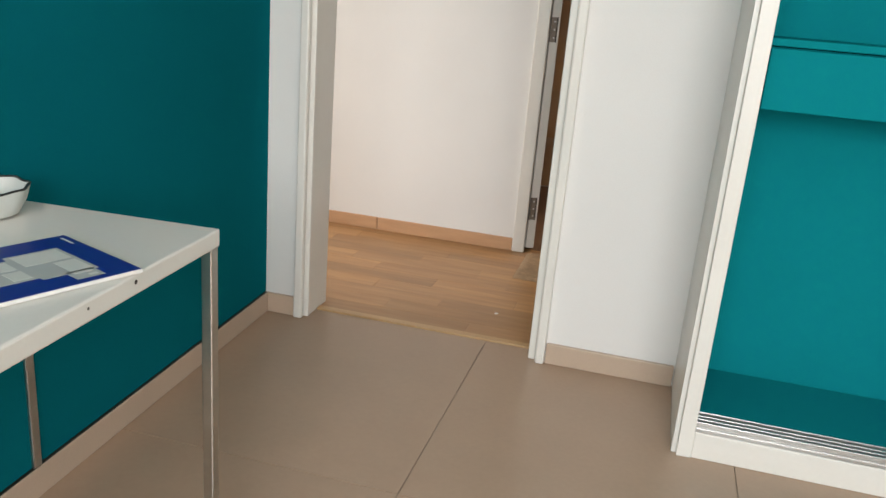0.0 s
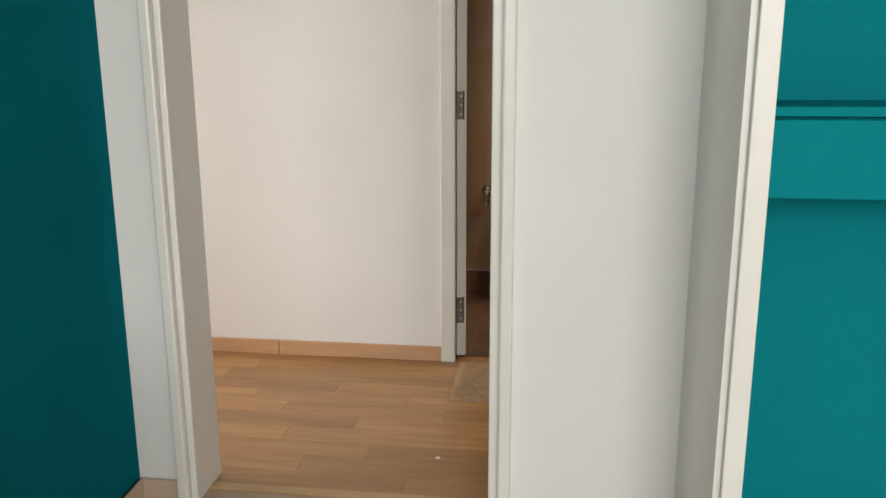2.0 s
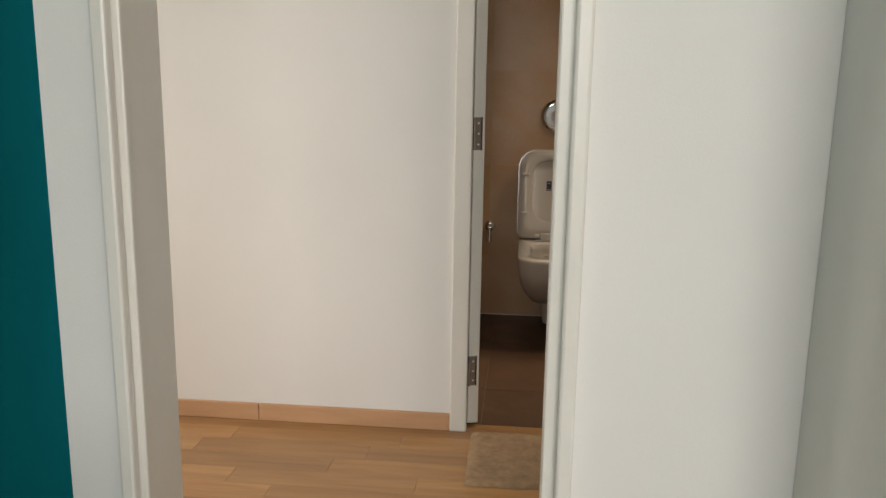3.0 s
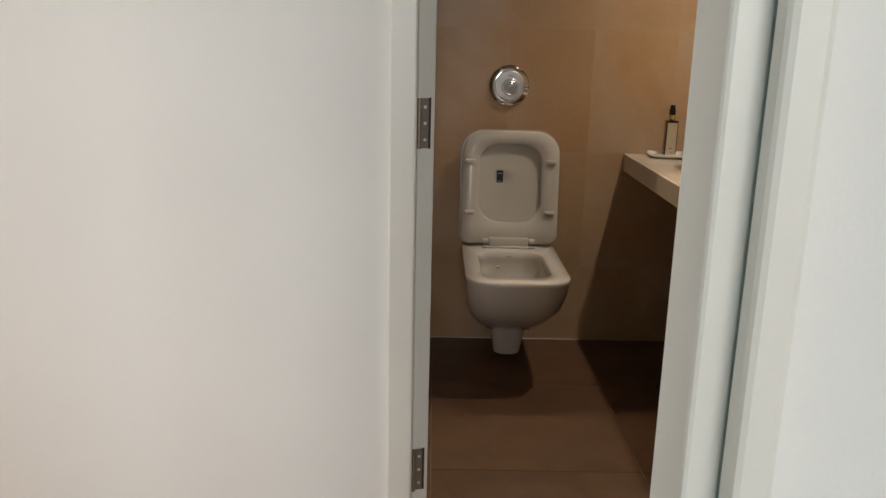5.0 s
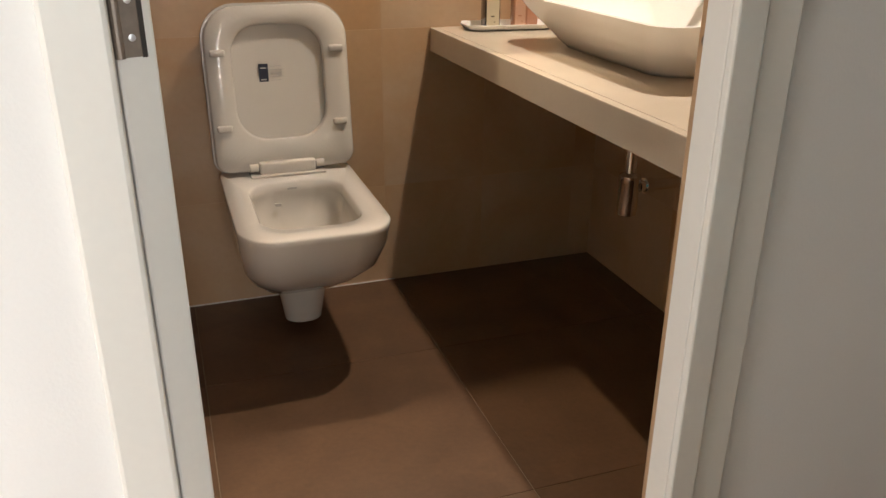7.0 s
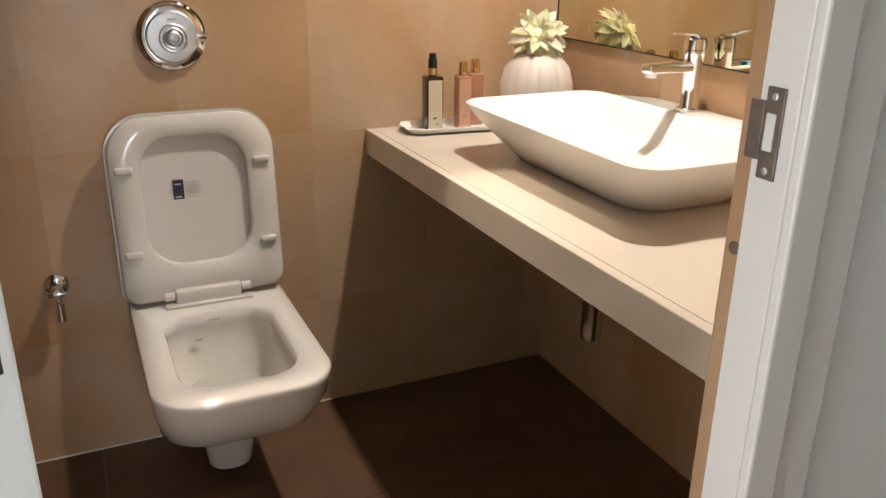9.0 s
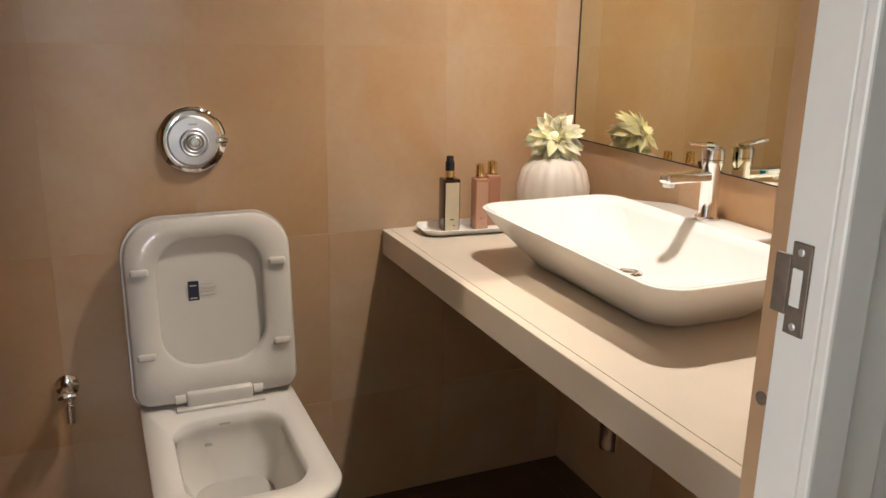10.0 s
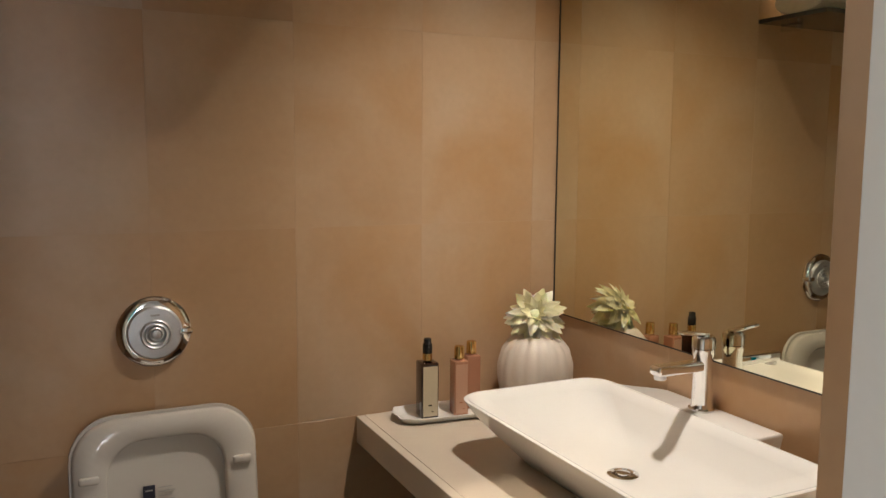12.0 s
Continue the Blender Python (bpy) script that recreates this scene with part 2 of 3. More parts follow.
# ---- setting ----
structure("ground", box_bm(-300, 300, -300, 300, -0.45, -0.3), M_exterior, "grey-green ground outside the building", "ground")
w_west = structure("wall_west", box_bm(X_LEFT - 0.15, X_LEFT, ROOM_S - 0.15, Y_A, -0.2, H_ROOM), M_teal, "deep teal painted plaster wall", "wall")
structure("wall_east", box_bm(ROOM_R, ROOM_R + 0.15, ROOM_S - 0.15, Y_A, -0.2, H_ROOM), M_white, "plain white painted wall", "wall")
bm = box_bm(X_LEFT, -0.65, ROOM_S - 0.15, ROOM_S, -0.2, H_ROOM)
box_bm(1.95, ROOM_R, ROOM_S - 0.15, ROOM_S, -0.2, H_ROOM, bm=bm)
box_bm(-0.65, 1.95, ROOM_S - 0.15, ROOM_S, -0.2, 0.5, bm=bm)
box_bm(-0.65, 1.95, ROOM_S - 0.15, ROOM_S, 2.5, H_ROOM, bm=bm)
structure("wall_south", bm, M_white, "white painted wall with the window opening", "wall")
bm = box_bm(X_LEFT - 0.15, -0.872, Y_A, Y_A2 + 0.10, -0.2, H_ROOM)
box_bm(-0.013, ROOM_R + 0.15, Y_A, Y_A2, -0.2, H_ROOM, bm=bm)
box_bm(-0.872, -0.013, Y_A, Y_A2, DOOR_H + 0.03, H_ROOM, bm=bm)
structure("wall_hall_south", bm, M_white, "white painted wall with an open doorway", "wall")
bm = box_bm(HALL_L, D2L - 0.02, Y_B, Y_B2 - 0.012, -0.2, H_ROOM)
box_bm(D2R + 0.03, HALL_R, Y_B, Y_B2 - 0.012, -0.2, H_ROOM, bm=bm)
box_bm(D2L - 0.02, D2R + 0.03, Y_B, Y_B2 - 0.012, DOOR_H + 0.02, H_ROOM, bm=bm)
structure("wall_hall_north", bm, M_white, "white painted hall wall with the bathroom doorway", "wall")
# unseen end wall, opened only to hold the added hall fill light
bm = box_bm(HALL_L - 0.12, HALL_L, Y_A2 - 0.06, 2.46, -0.2, H_ROOM)
box_bm(HALL_L - 0.12, HALL_L, 3.14, Y_B2, -0.2, H_ROOM, bm=bm)
box_bm(HALL_L - 0.12, HALL_L, 2.46, 3.14, -0.2, 0.1, bm=bm)
box_bm(HALL_L - 0.12, HALL_L, 2.46, 3.14, 2.1, H_ROOM, bm=bm)
structure("wall_hall_west", bm, M_white, "unseen white hall end wall with a tall opening for the fill light", "wall")
structure("wall_hall_east", box_bm(HALL_R, HALL_R + 0.12, Y_A2, Y_B2, -0.2, H_ROOM), M_white, "plain white hall end wall", "wall")
structure("wall_hall_far", box_bm(HALL_L, X_LEFT - 0.15, Y_A, Y_A2, -0.2, H_ROOM), M_white, "plain white hall wall", "wall")
bath_n = structure("wall_bath_north", box_bm(BATH_L - 0.12, X_M + 0.12, Y_C + 0.0008, Y_C + 0.13, -0.2, H_BATH + 0.2), M_bgrout, "warm beige tiled bathroom wall", "wall")
bath_e = structure("wall_bath_east", box_bm(X_M + 0.0008, X_M + 0.13, Y_B2, Y_C + 0.0008, -0.2, H_BATH + 0.2), M_bgrout, "warm beige tiled wall behind the basin", "wall")
structure("wall_bath_west", box_bm(BATH_L - 0.12, BATH_L, Y_B2, Y_C + 0.008, -0.2, H_BATH + 0.2), M_btile, "warm beige tiled bathroom wall", "wall")
bm = box_bm(BATH_L, D2L - 0.02, Y_B2 - 0.012, Y_B2, -0.2, H_BATH)
box_bm(D2R + 0.03, X_M, Y_B2 - 0.012, Y_B2, -0.2, H_BATH, bm=bm)
box_bm(D2L - 0.02, D2R + 0.03, Y_B2 - 0.012, Y_B2, DOOR_H + 0.02, H_BATH, bm=bm)
structure("wall_bath_south", bm, M_btile, "warm beige tiles round the inside of the doorway", "wall")
structure("ceiling_room", box_bm(X_LEFT - 0.15, ROOM_R + 0.15, ROOM_S - 0.15, Y_A2, H_ROOM, H_ROOM + 0.15), M_ceiling, "plain white ceiling", "ceiling")
structure("ceiling_hall", box_bm(HALL_L - 0.12, HALL_R + 0.12, Y_A2, Y_B2, H_ROOM, H_ROOM + 0.15), M_ceiling, "plain white hall ceiling", "ceiling")
structure("ceiling_bath", box_bm(BATH_L, X_M, Y_B2, Y_C, H_BATH, H_BATH + 0.12), M_bath_ceiling, "unseen bathroom ceiling toned down to cut bounce, with recessed downlights", "ceiling")
floor_room = structure("floor_room", box_bm(X_LEFT, ROOM_R, ROOM_S, 2.250, -0.15, -0.003), M_grout, "large beige porcelain tile floor", "floor")
floor_hall = structure("floor_hall", box_bm(HALL_L, HALL_R, 2.2501, 3.362, -0.15, -0.004), M_dark, "oak laminate strip floor", "floor")
floor_bath = structure("floor_bath", box_bm(BATH_L, X_M, 3.362, Y_C, -0.15, -0.003), M_grout, "dark brown stone tile bathroom floor", "floor")
structure("trim_threshold", box_bm(-0.849, -0.028, 2.240, 2.270, -0.003, 0.006, 0.002), M_profile, "oak threshold profile between tile and laminate", "trim")

# window behind the walker
win = thing("window_1", (0.65, ROOM_S - 0.07, 0.5), "wide white-framed window behind the walker", "window", kind="structure")
for a in ((-0.65, -0.59, 0.5, 2.5), (1.89, 1.95, 0.5, 2.5), (0.62, 0.68, 0.56, 2.44), (-0.59, 1.89, 0.5, 0.56), (-0.59, 1.89, 2.44, 2.5)):
    part("window_frame", box_bm(a[0], a[1], ROOM_S - 0.11, ROOM_S - 0.05, a[2], a[3], 0.004), M_trim, win)


# unseen frame, added round the opening of the hall fill light
fill_frame = thing("hall_fill_opening", (HALL_L - 0.07, 2.8, 0.1), "unseen white-framed opening added round the hall's fill light", "window", kind="structure")
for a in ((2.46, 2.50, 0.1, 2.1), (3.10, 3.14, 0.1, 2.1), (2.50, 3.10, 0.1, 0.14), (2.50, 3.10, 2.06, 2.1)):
    part("window_frame", box_bm(HALL_L - 0.10, HALL_L - 0.05, a[0], a[1], a[2], a[3], 0.004), M_trim, fill_frame)


# skirtings
def skirting(name, x0, x1, y0, y1, h, material, label, cap=True):
    bm = box_bm(x0, x1, y0, y1, 0, h, 0.003)
    return structure(name, bm, material, label, "baseboard")


s_west = skirting("baseboard_west", X_LEFT, X_LEFT + 0.013, ROOM_S, Y_A, 0.070, M_skirt, "beige tile skirting under the teal wall")
skirting("baseboard_south_left", X_LEFT + 0.013, -0.894, Y_A - 0.013, Y_A, 0.070, M_skirt, "short piece of beige tile skirting")
skirting("baseboard_south_right", -0.007, 0.394, Y_A - 0.013, Y_A, 0.070, M_skirt, "beige tile skirting on the white wall")
for i, (a, b) in enumerate(((HALL_L, -1.004), (-1.002, -0.339))):
    skirting("baseboard_hall_%d" % (i + 1), a, b, Y_B - 0.012, Y_B, 0.061, M_wskirt, "light oak skirting board along the hall wall")
skirting("baseboard_hall_3", 0.470, HALL_R, Y_B - 0.012, Y_B, 0.061, M_wskirt, "light oak skirting board along the hall wall")
t_west = structure("trim_joint_line", box_bm(X_LEFT, X_LEFT + 0.009, ROOM_S, Y_A - 0.013, 0.0702, 0.0710), M_mirror_edge, "thin dark paint edge above the skirting", "trim")

# the teal wall stands a little out of square
for ob in (w_west, s_west, t_west):
    ob.data.transform(Matrix.Translation((X_LEFT, Y_A, 0)) @ Matrix.Rotation(radians(2.5), 4, "Z") @ Matrix.Translation((-X_LEFT, -Y_A, 0)))

# doorway from the living room: architrave, rebate, deep lining
door1 = thing("door_1", (-0.45, 2.2, 0), "white painted door frame standing open without a leaf", "doorway", kind="structure")


part("architrave", box_bm(-0.892, -0.861, 2.133, 2.160, 0, DOOR_H + 0.04, 0.006), M_trim, door1)
part("architrave", box_bm(-0.039, -0.009, 2.133, 2.160, 0, DOOR_H + 0.04, 0.006), M_trim, door1)
part("architrave", box_bm(-0.861, -0.039, 2.133, 2.160, DOOR_H + 0.008, DOOR_H + 0.04, 0.006), M_trim, door1)
part("stop", box_bm(-0.870, -0.847, 2.161, 2.181, 0, DOOR_H, 0.004), M_trim, door1)
part("stop", box_bm(-0.064, -0.022, 2.161, 2.236, 0, DOOR_H, 0.004), M_trim, door1)
part("lining", box_bm(-0.872, -0.850, 2.182, 2.326, 0, DOOR_H, 0.002), M_trim, door1)
part("lining", box_bm(-0.0218, -0.013, 2.161, 2.240, 0, DOOR_H, 0.002), M_trim, door1)
part("lining", box_bm(-0.845, -0.023, 2.161, 2.235, DOOR_H, DOOR_H + 0.028, 0.002), M_trim, door1)

# doorway of the bathroom
door2 = thing("door_2", (0.0, 3.3, 0), "white bathroom door frame with a worn strike plate", "doorway", kind="structure")
part("architrave", box_bm(-0.338, D2L + 0.003, 3.289, Y_B, 0, DOOR_H + 0.06, 0.005), M_trim, door2)
part("architrave", box_bm(D2R + 0.0412, D2R + 0.094, 3.297, Y_B, 0, DOOR_H + 0.06, 0.004), M_trim, door2)
part("architrave", box_bm(D2L - 0.001, D2R + 0.041, 3.291, Y_B, DOOR_H, DOOR_H + 0.06, 0.004), M_trim, door2)
part("jamb", box_bm(D2R, D2R + 0.041, 3.292, Y_B, 0, DOOR_H, 0.003), M_trim, door2)
part("jamb", box_bm(D2R, D2R + 0.029, Y_B, 3.351, 0, DOOR_H, 0.002), M_trim, door2)
part("reveal", box_bm(D2R + 0.024, D2R + 0.0295, 3.3515, 3.3925, 0, DOOR_H, 0.002), M_btile, door2, "bare beige edge of the door frame")
part("jamb", box_bm(D2L - 0.019, D2L, Y_B, 3.334, 0, DOOR_H, 0.002), M_trim, door2)
part("jamb", box_bm(D2L, D2R, Y_B, 3.334, DOOR_H, DOOR_H + 0.019, 0.002), M_trim, door2)
strike = part("strike_plate", box_bm(D2R - 0.0025, D2R, 3.320, 3.341, 1.016, 1.099, 0.001), M_strike, door2, "tarnished steel strike plate")
part("lip", box_bm(D2R - 0.0030, D2R + 0.0005, 3.341, 3.358, 1.032, 1.086, 0.001), M_strike, strike)
part("latch_hole", box_bm(D2R - 0.0034, D2R - 0.001, 3.3265, 3.3375, 1.042, 1.076, 0.0008), M_trim, strike, "paint-smeared latch hole")
for z in (1.024, 1.091):
    part("screw", lathe([(0.0035, 0), (0.0035, 0.001), (0.002, 0.0015)], (D2R - 0.0025, 3.3305, z), "x", 12), M_satin, strike)
part("keeper_hole", lathe([(0.007, 0), (0.007, 0.0012), (0.005, 0.0016)], (D2R + 0.024, 3.378, 0.93), "x", 16), M_strike, door2)

# ---- bathroom door leaf, swung inwards ----
leaf = thing("bathroom_door", (-0.26, 3.64, 0), "white bathroom door swung open into the bathroom", "door")
part("leaf_panel", box_bm(-0.284, -0.246, 3.338, 3.935, 0.012, DOOR_H - 0.01, 0.003), M_trim, leaf)
for z0 in (0.150, 0.950):
    hinge = part("hinge", box_bm(-0.2835, -0.2600, 3.3355, 3.3395, z0, z0 + 0.104, 0.0008), M_hinge, leaf, "steel butt hinge let into the edge")
    part("recess", box_bm(-0.2598, -0.2550, 3.3368, 3.3395, z0 - 0.001, z0 + 0.105), M_dark, hinge)
    part("knuckle", lathe([(0.005, 0), (0.005, 0.104)], (-0.2815, 3.3335, z0), "z", 12), M_hinge, hinge)
    for k in (0.018, 0.052, 0.086):
        part("screw", lathe([(0.0035, 0), (0.0035, 0.0008), (0.0015, 0.0012)], (-0.268, 3.3355, z0 + k), "y", 10), M_satin, hinge)

# the leaf stands a little past square
PIVOT = Matrix.Translation((-0.284, 3.338, 0))
SHIFT = Matrix.Translation((0.003, 0, 0))
leaf.matrix_world = SHIFT @ PIVOT @ Matrix.Rotation(radians(17), 4, "Z") @ PIVOT.inverted() @ leaf.matrix_world

# ---- wardrobe recess ----
ward = thing("wardrobe", (1.2, 1.95, 0), "built-in white-framed wardrobe lined with teal board, sliding doors off", "wardrobe")
WR = 1.92
part("side_panel", box_bm(0.397, 0.410, 1.750, Y_A - 0.001, 0, 2.4, 0.001), M_trim, ward)
part("stile", box_bm(0.410, 0.448, 1.735, 1.780, 0, 2.4, 0.002), M_trim, ward)
part("side_panel", box_bm(WR, WR + 0.02, 1.735, Y_A - 0.001, 0, 2.4, 0.002), M_trim, ward)
part("plinth", box_bm(0.448, WR, 1.738, 1.780, 0, 0.076, 0.003), M_trim, ward, "scuffed white plinth")
part("top_panel", box_bm(0.448, WR, 1.735, Y_A - 0.001, 2.36, 2.4, 0.002), M_trim, ward)
track = part("track", box_bm(0.448, WR, 1.740, 1.815, 0.0765, 0.088, 0.001), M_alu, ward, "double aluminium sliding-door track")
for y in (1.744, 1.763, 1.782, 1.805):
    part("rail", box_bm(0.448, WR, y, y + 0.005, 0.088, 0.104, 0.001), M_alu, track)
part("bottom_board", box_bm(0.448, WR, 1.816, 2.115, 0.085, 0.101, 0.001), M_teal_board, ward)
part("back_board", box_bm(0.448, WR, 2.116, 2.150, 0.085, 2.36), M_teal_board, ward)
part("lining_board", box_bm(0.411, 0.448, 1.781, 2.115, 0.085, 2.36), M_teal_board, ward)
part("drawer_case", box_bm(0.449, WR - 0.002, 1.872, 2.115, 0.915, 1.060), M_teal_board, ward)
part("drawer_top", box_bm(0.449, WR - 0.002, 1.847, 2.115, 1.063, 1.081, 0.002), M_teal_board, ward)
x = 0.462
for k in range(4):
    part("drawer", box_bm(x, min(x + 0.386, WR - 0.004), 1.849, 1.870, 0.912, 1.057, 0.0015), M_teal_board, ward)
    x += 0.389
part("filler", box_bm(0.449, 0.459, 1.850, 1.870, 0.912, 1.057), M_teal_board, ward)

# ---- side table with its things ----
table = thing("side_table", (-0.77, 0.3, 0), "white laminate side table on slim steel legs", "table")
top = box_bm(-0.992, -0.506, -0.22, 0.992, 0.646, 0.68, 0.004)
bmesh.ops.rotate(top, verts=top.verts[:], cent=(-0.506, 0.992, 0.66), matrix=Matrix.Rotation(radians(3), 3, "Z"))
part("tabletop", top, M_table, table, "white top with chipped edges")
for px, py in ((-0.519, 0.976), (-0.960, 0.992), (-0.459, -0.165), (-0.900, -0.145)):
    part("leg", box_bm(px - 0.0115, px + 0.0115, py - 0.0115, py + 0.0115, 0, 0.646, 0.003), M_steel, table)
part("apron", box_bm(-0.948, -0.531, 0.974, 0.992, 0.624, 0.6455, 0.002), M_steel, table)
for cx, cy, s in ((-0.4905, 0.721, 0.004), (-0.4845, 0.606, 0.0025)):
    part("chip", lathe([(s, 0), (s * 0.7, 0.0006)], (cx, cy, 0.668), "x", 7), M_dark, table)

board = thing("floor_plan_board", (-0.63, 0.63, 0.681), "blue printed floor plan board lying on the table", "plan board")
rot = Matrix.Translation((-0.485, 0.732, -0.07)) @ Matrix.Rotation(math.atan2(0.08, -0.206), 4, "Z")


def on_board(x0, x1, y0, y1, z0, z1, bevel=0.0):
    bm = box_bm(x0, x1, y0, y1, z0, z1, bevel)
    bm.transform(rot)
    return bm


part("card", on_board(0, 0.221, 0, 0.33, 0.751, 0.757, 0.001), M_paper, board, "white card core")
part("print", on_board(0.002, 0.219, 0.002, 0.328, 0.7572, 0.7576), M_blue, board, "deep blue print")
for a in ((0.045, 0.165, 0.045, 0.13), (0.055, 0.15, 0.13, 0.20), (0.03, 0.10, 0.20, 0.29), (0.11, 0.18, 0.205, 0.27), (0.016, 0.052, 0.052, 0.095)):
    part("plan_room", on_board(a[0], a[1], a[2], a[3], 0.7577, 0.7580), M_print_grey, board)
    mx, my = (a[0] + a[1]) / 2, (a[2] + a[3]) / 2
    part("plan_room", on_board(a[0] + 0.006, mx - 0.004, a[2] + 0.006, my - 0.002, 0.7581, 0.7583), M_print_light, board)
    part("plan_room", on_board(mx + 0.004, a[1] - 0.006, a[2] + 0.006, a[3] - 0.008, 0.7581, 0.7583), M_print_light, board)
part("caption_bar", on_board(0.17, 0.205, 0.012, 0.016, 0.7577, 0.7580), M_print_light, board)

bowl = thing("bowl", (-0.905, 0.855, 0.681), "pale glazed bowl with a wavy dark rim on the table", "bowl")


def wavy(r, z, k):
    return [(-0.905 + r * (1 + k * math.sin(9 * a)) * math.cos(a), 0.855 + r * (1 + k * math.sin(9 * a)) * math.sin(a), z - 0.07 + 0.4 * k * r * math.sin(9 * a + 1)) for a in (2 * math.pi * i / 72 for i in range(72))]


part("body", loft([wavy(0.045, 0.751, 0), wavy(0.066, 0.756, 0.0), wavy(0.078, 0.778, 0.012), wavy(0.084, 0.803, 0.03), wavy(0.081, 0.803, 0.03), wavy(0.074, 0.778, 0.012), wavy(0.06, 0.762, 0), wavy(0.04, 0.759, 0)]), M_print_light, bowl, smooth=True)
part("rim_line", loft([wavy(0.0845, 0.8015, 0.03), wavy(0.0845, 0.8045, 0.03), wavy(0.0805, 0.8045, 0.03), wavy(0.0805, 0.8015, 0.03)], False, False), M_line, bowl, smooth=True)

# ---- hall ----
rug = thing("bath_mat", (0.02, 3.09, 0.001), "beige shaggy mat before the bathroom door", "mat")
bm = bmesh.new()
nx, ny = 56, 44
rows = []
for j in range(ny + 1):
    row = []
    for i in range(nx + 1):
        u, v = i / nx, j / ny
        x, y = -0.262 + 0.60 * u, 2.915 + 0.375 * v
        edge = min(u, 1 - u, v, 1 - v)
        z = 0.001 + 0.012 * min(1, edge * 25) + (0.006 * noise.noise((x * 90, y * 90, 0)) + 0.004 * noise.noise((x * 230, y * 230, 2))) * (edge > 0)
        row.append(bm.verts.new((x + 0.004 * noise.noise((y * 60, 1, x * 30)), y + 0.004 * noise.noise((x * 60, 4, y * 30)), max(z, 0.0012))))
    rows.append(row)
for j in range(ny):
    for i in range(nx):
        bm.faces.new((rows[j][i], rows[j][i + 1], rows[j + 1][i + 1], rows[j + 1][i]))
part("shag", bm, M_mat, rug, smooth=True)
part("backing", box_bm(-0.259, 0.335, 2.918, 3.287, 0.0004, 0.0012), M_dark, rug)
chip = link("paint_chip", lathe([(0.008, 0), (0.007, 0.0015), (0.003, 0.002)], (-0.240, 2.497, 0.0005), "z", 7), M_paper)
tagged(chip, "small white paint chip on the oak floor", "debris")

# ---- toilet ----
TX = 0.047
toilet = thing("toilet", (TX, 4.5, 0), "white wall-hung toilet with lid and seat raised", "toilet")


def ring(w, y0, y1, z, r, n=9, bow=0.0):
    pts = rrect(TX - w / 2, TX + w / 2, y0, y1, r, n)
    return [(x, y - bow * max(0, 1 - ((x - TX) / (w / 2)) ** 2) * (y < (y0 + y1) / 2), z) for x, y in pts]


body = [ring(0.15, 4.52, 4.753, 0.13, 0.05), ring(0.22, 4.44, 4.753, 0.15, 0.07), ring(0.285, 4.33, 4.753, 0.21, 0.10), ring(0.325, 4.228, 4.753, 0.28, 0.10), ring(0.345, 4.183, 4.753, 0.35, 0.09, bow=0.008),
        ring(0.352, 4.171, 4.753, 0.395, 0.085, bow=0.014), ring(0.354, 4.169, 4.753, 0.408, 0.083, bow=0.015), ring(0.348, 4.173, 4.752, 0.413, 0.08, bow=0.015),
        ring(0.245, 4.226, 4.575, 0.413, 0.07, bow=0.006), ring(0.236, 4.231, 4.57, 0.407, 0.07, bow=0.006), ring(0.228, 4.236, 4.566, 0.385, 0.068), ring(0.245, 4.231, 4.57, 0.375, 0.07), ring(0.22, 4.25, 4.56, 0.32, 0.07),
        ring(0.16, 4.33, 4.53, 0.26, 0.06), ring(0.12, 4.36, 4.51, 0.235, 0.05)]
part("bowl", loft(body), M_toilet, toilet, smooth=True, angle=60)
part("water", loft([ring(0.17, 4.325, 4.535, 0.268, 0.06), ring(0.17, 4.325, 4.535, 0.2685, 0.06)]), M_water, toilet)
part("trap_cover", loft([ring(0.10, 4.49, 4.62, 0.035, 0.045), ring(0.105, 4.485, 4.63, 0.05, 0.048), ring(0.125, 4.47, 4.66, 0.12, 0.05), ring(0.15, 4.44, 4.70, 0.20, 0.06)]), M_toilet, toilet, smooth=True)
part("brand_mark", box_bm(TX - 0.014, TX + 0.010, 4.5655, 4.567, 0.391, 0.397), M_ink, toilet)
part("nozzle", box_bm(TX - 0.05, TX - 0.035, 4.55, 4.556, 0.352, 0.360), M_ink, toilet)


def upright(z0, z1, w, r0, r1, off, dx=0.0):
    """An outline standing on the leaning seat plane: round above, tighter below."""
    pts = []
    h = z1 - z0
    for cx, cz, r, a0 in ((w / 2 - r1, h - r1, r1, 0), (-w / 2 + r1, h - r1, r1, 90), (-w / 2 + r0, r0, r0, 180), (w / 2 - r0, r0, r0, 270)):
        for i in range(9):
            a = radians(a0 + 90 * i / 8)
            pts.append((cx + r * math.cos(a), cz + r * math.sin(a)))
    lean = radians(7)
    return [(TX + dx + u, 4.655 + (z0 + v - 0.42) * math.sin(lean) - off * math.cos(lean), z0 + v + off * math.sin(lean)) for u, v in pts]


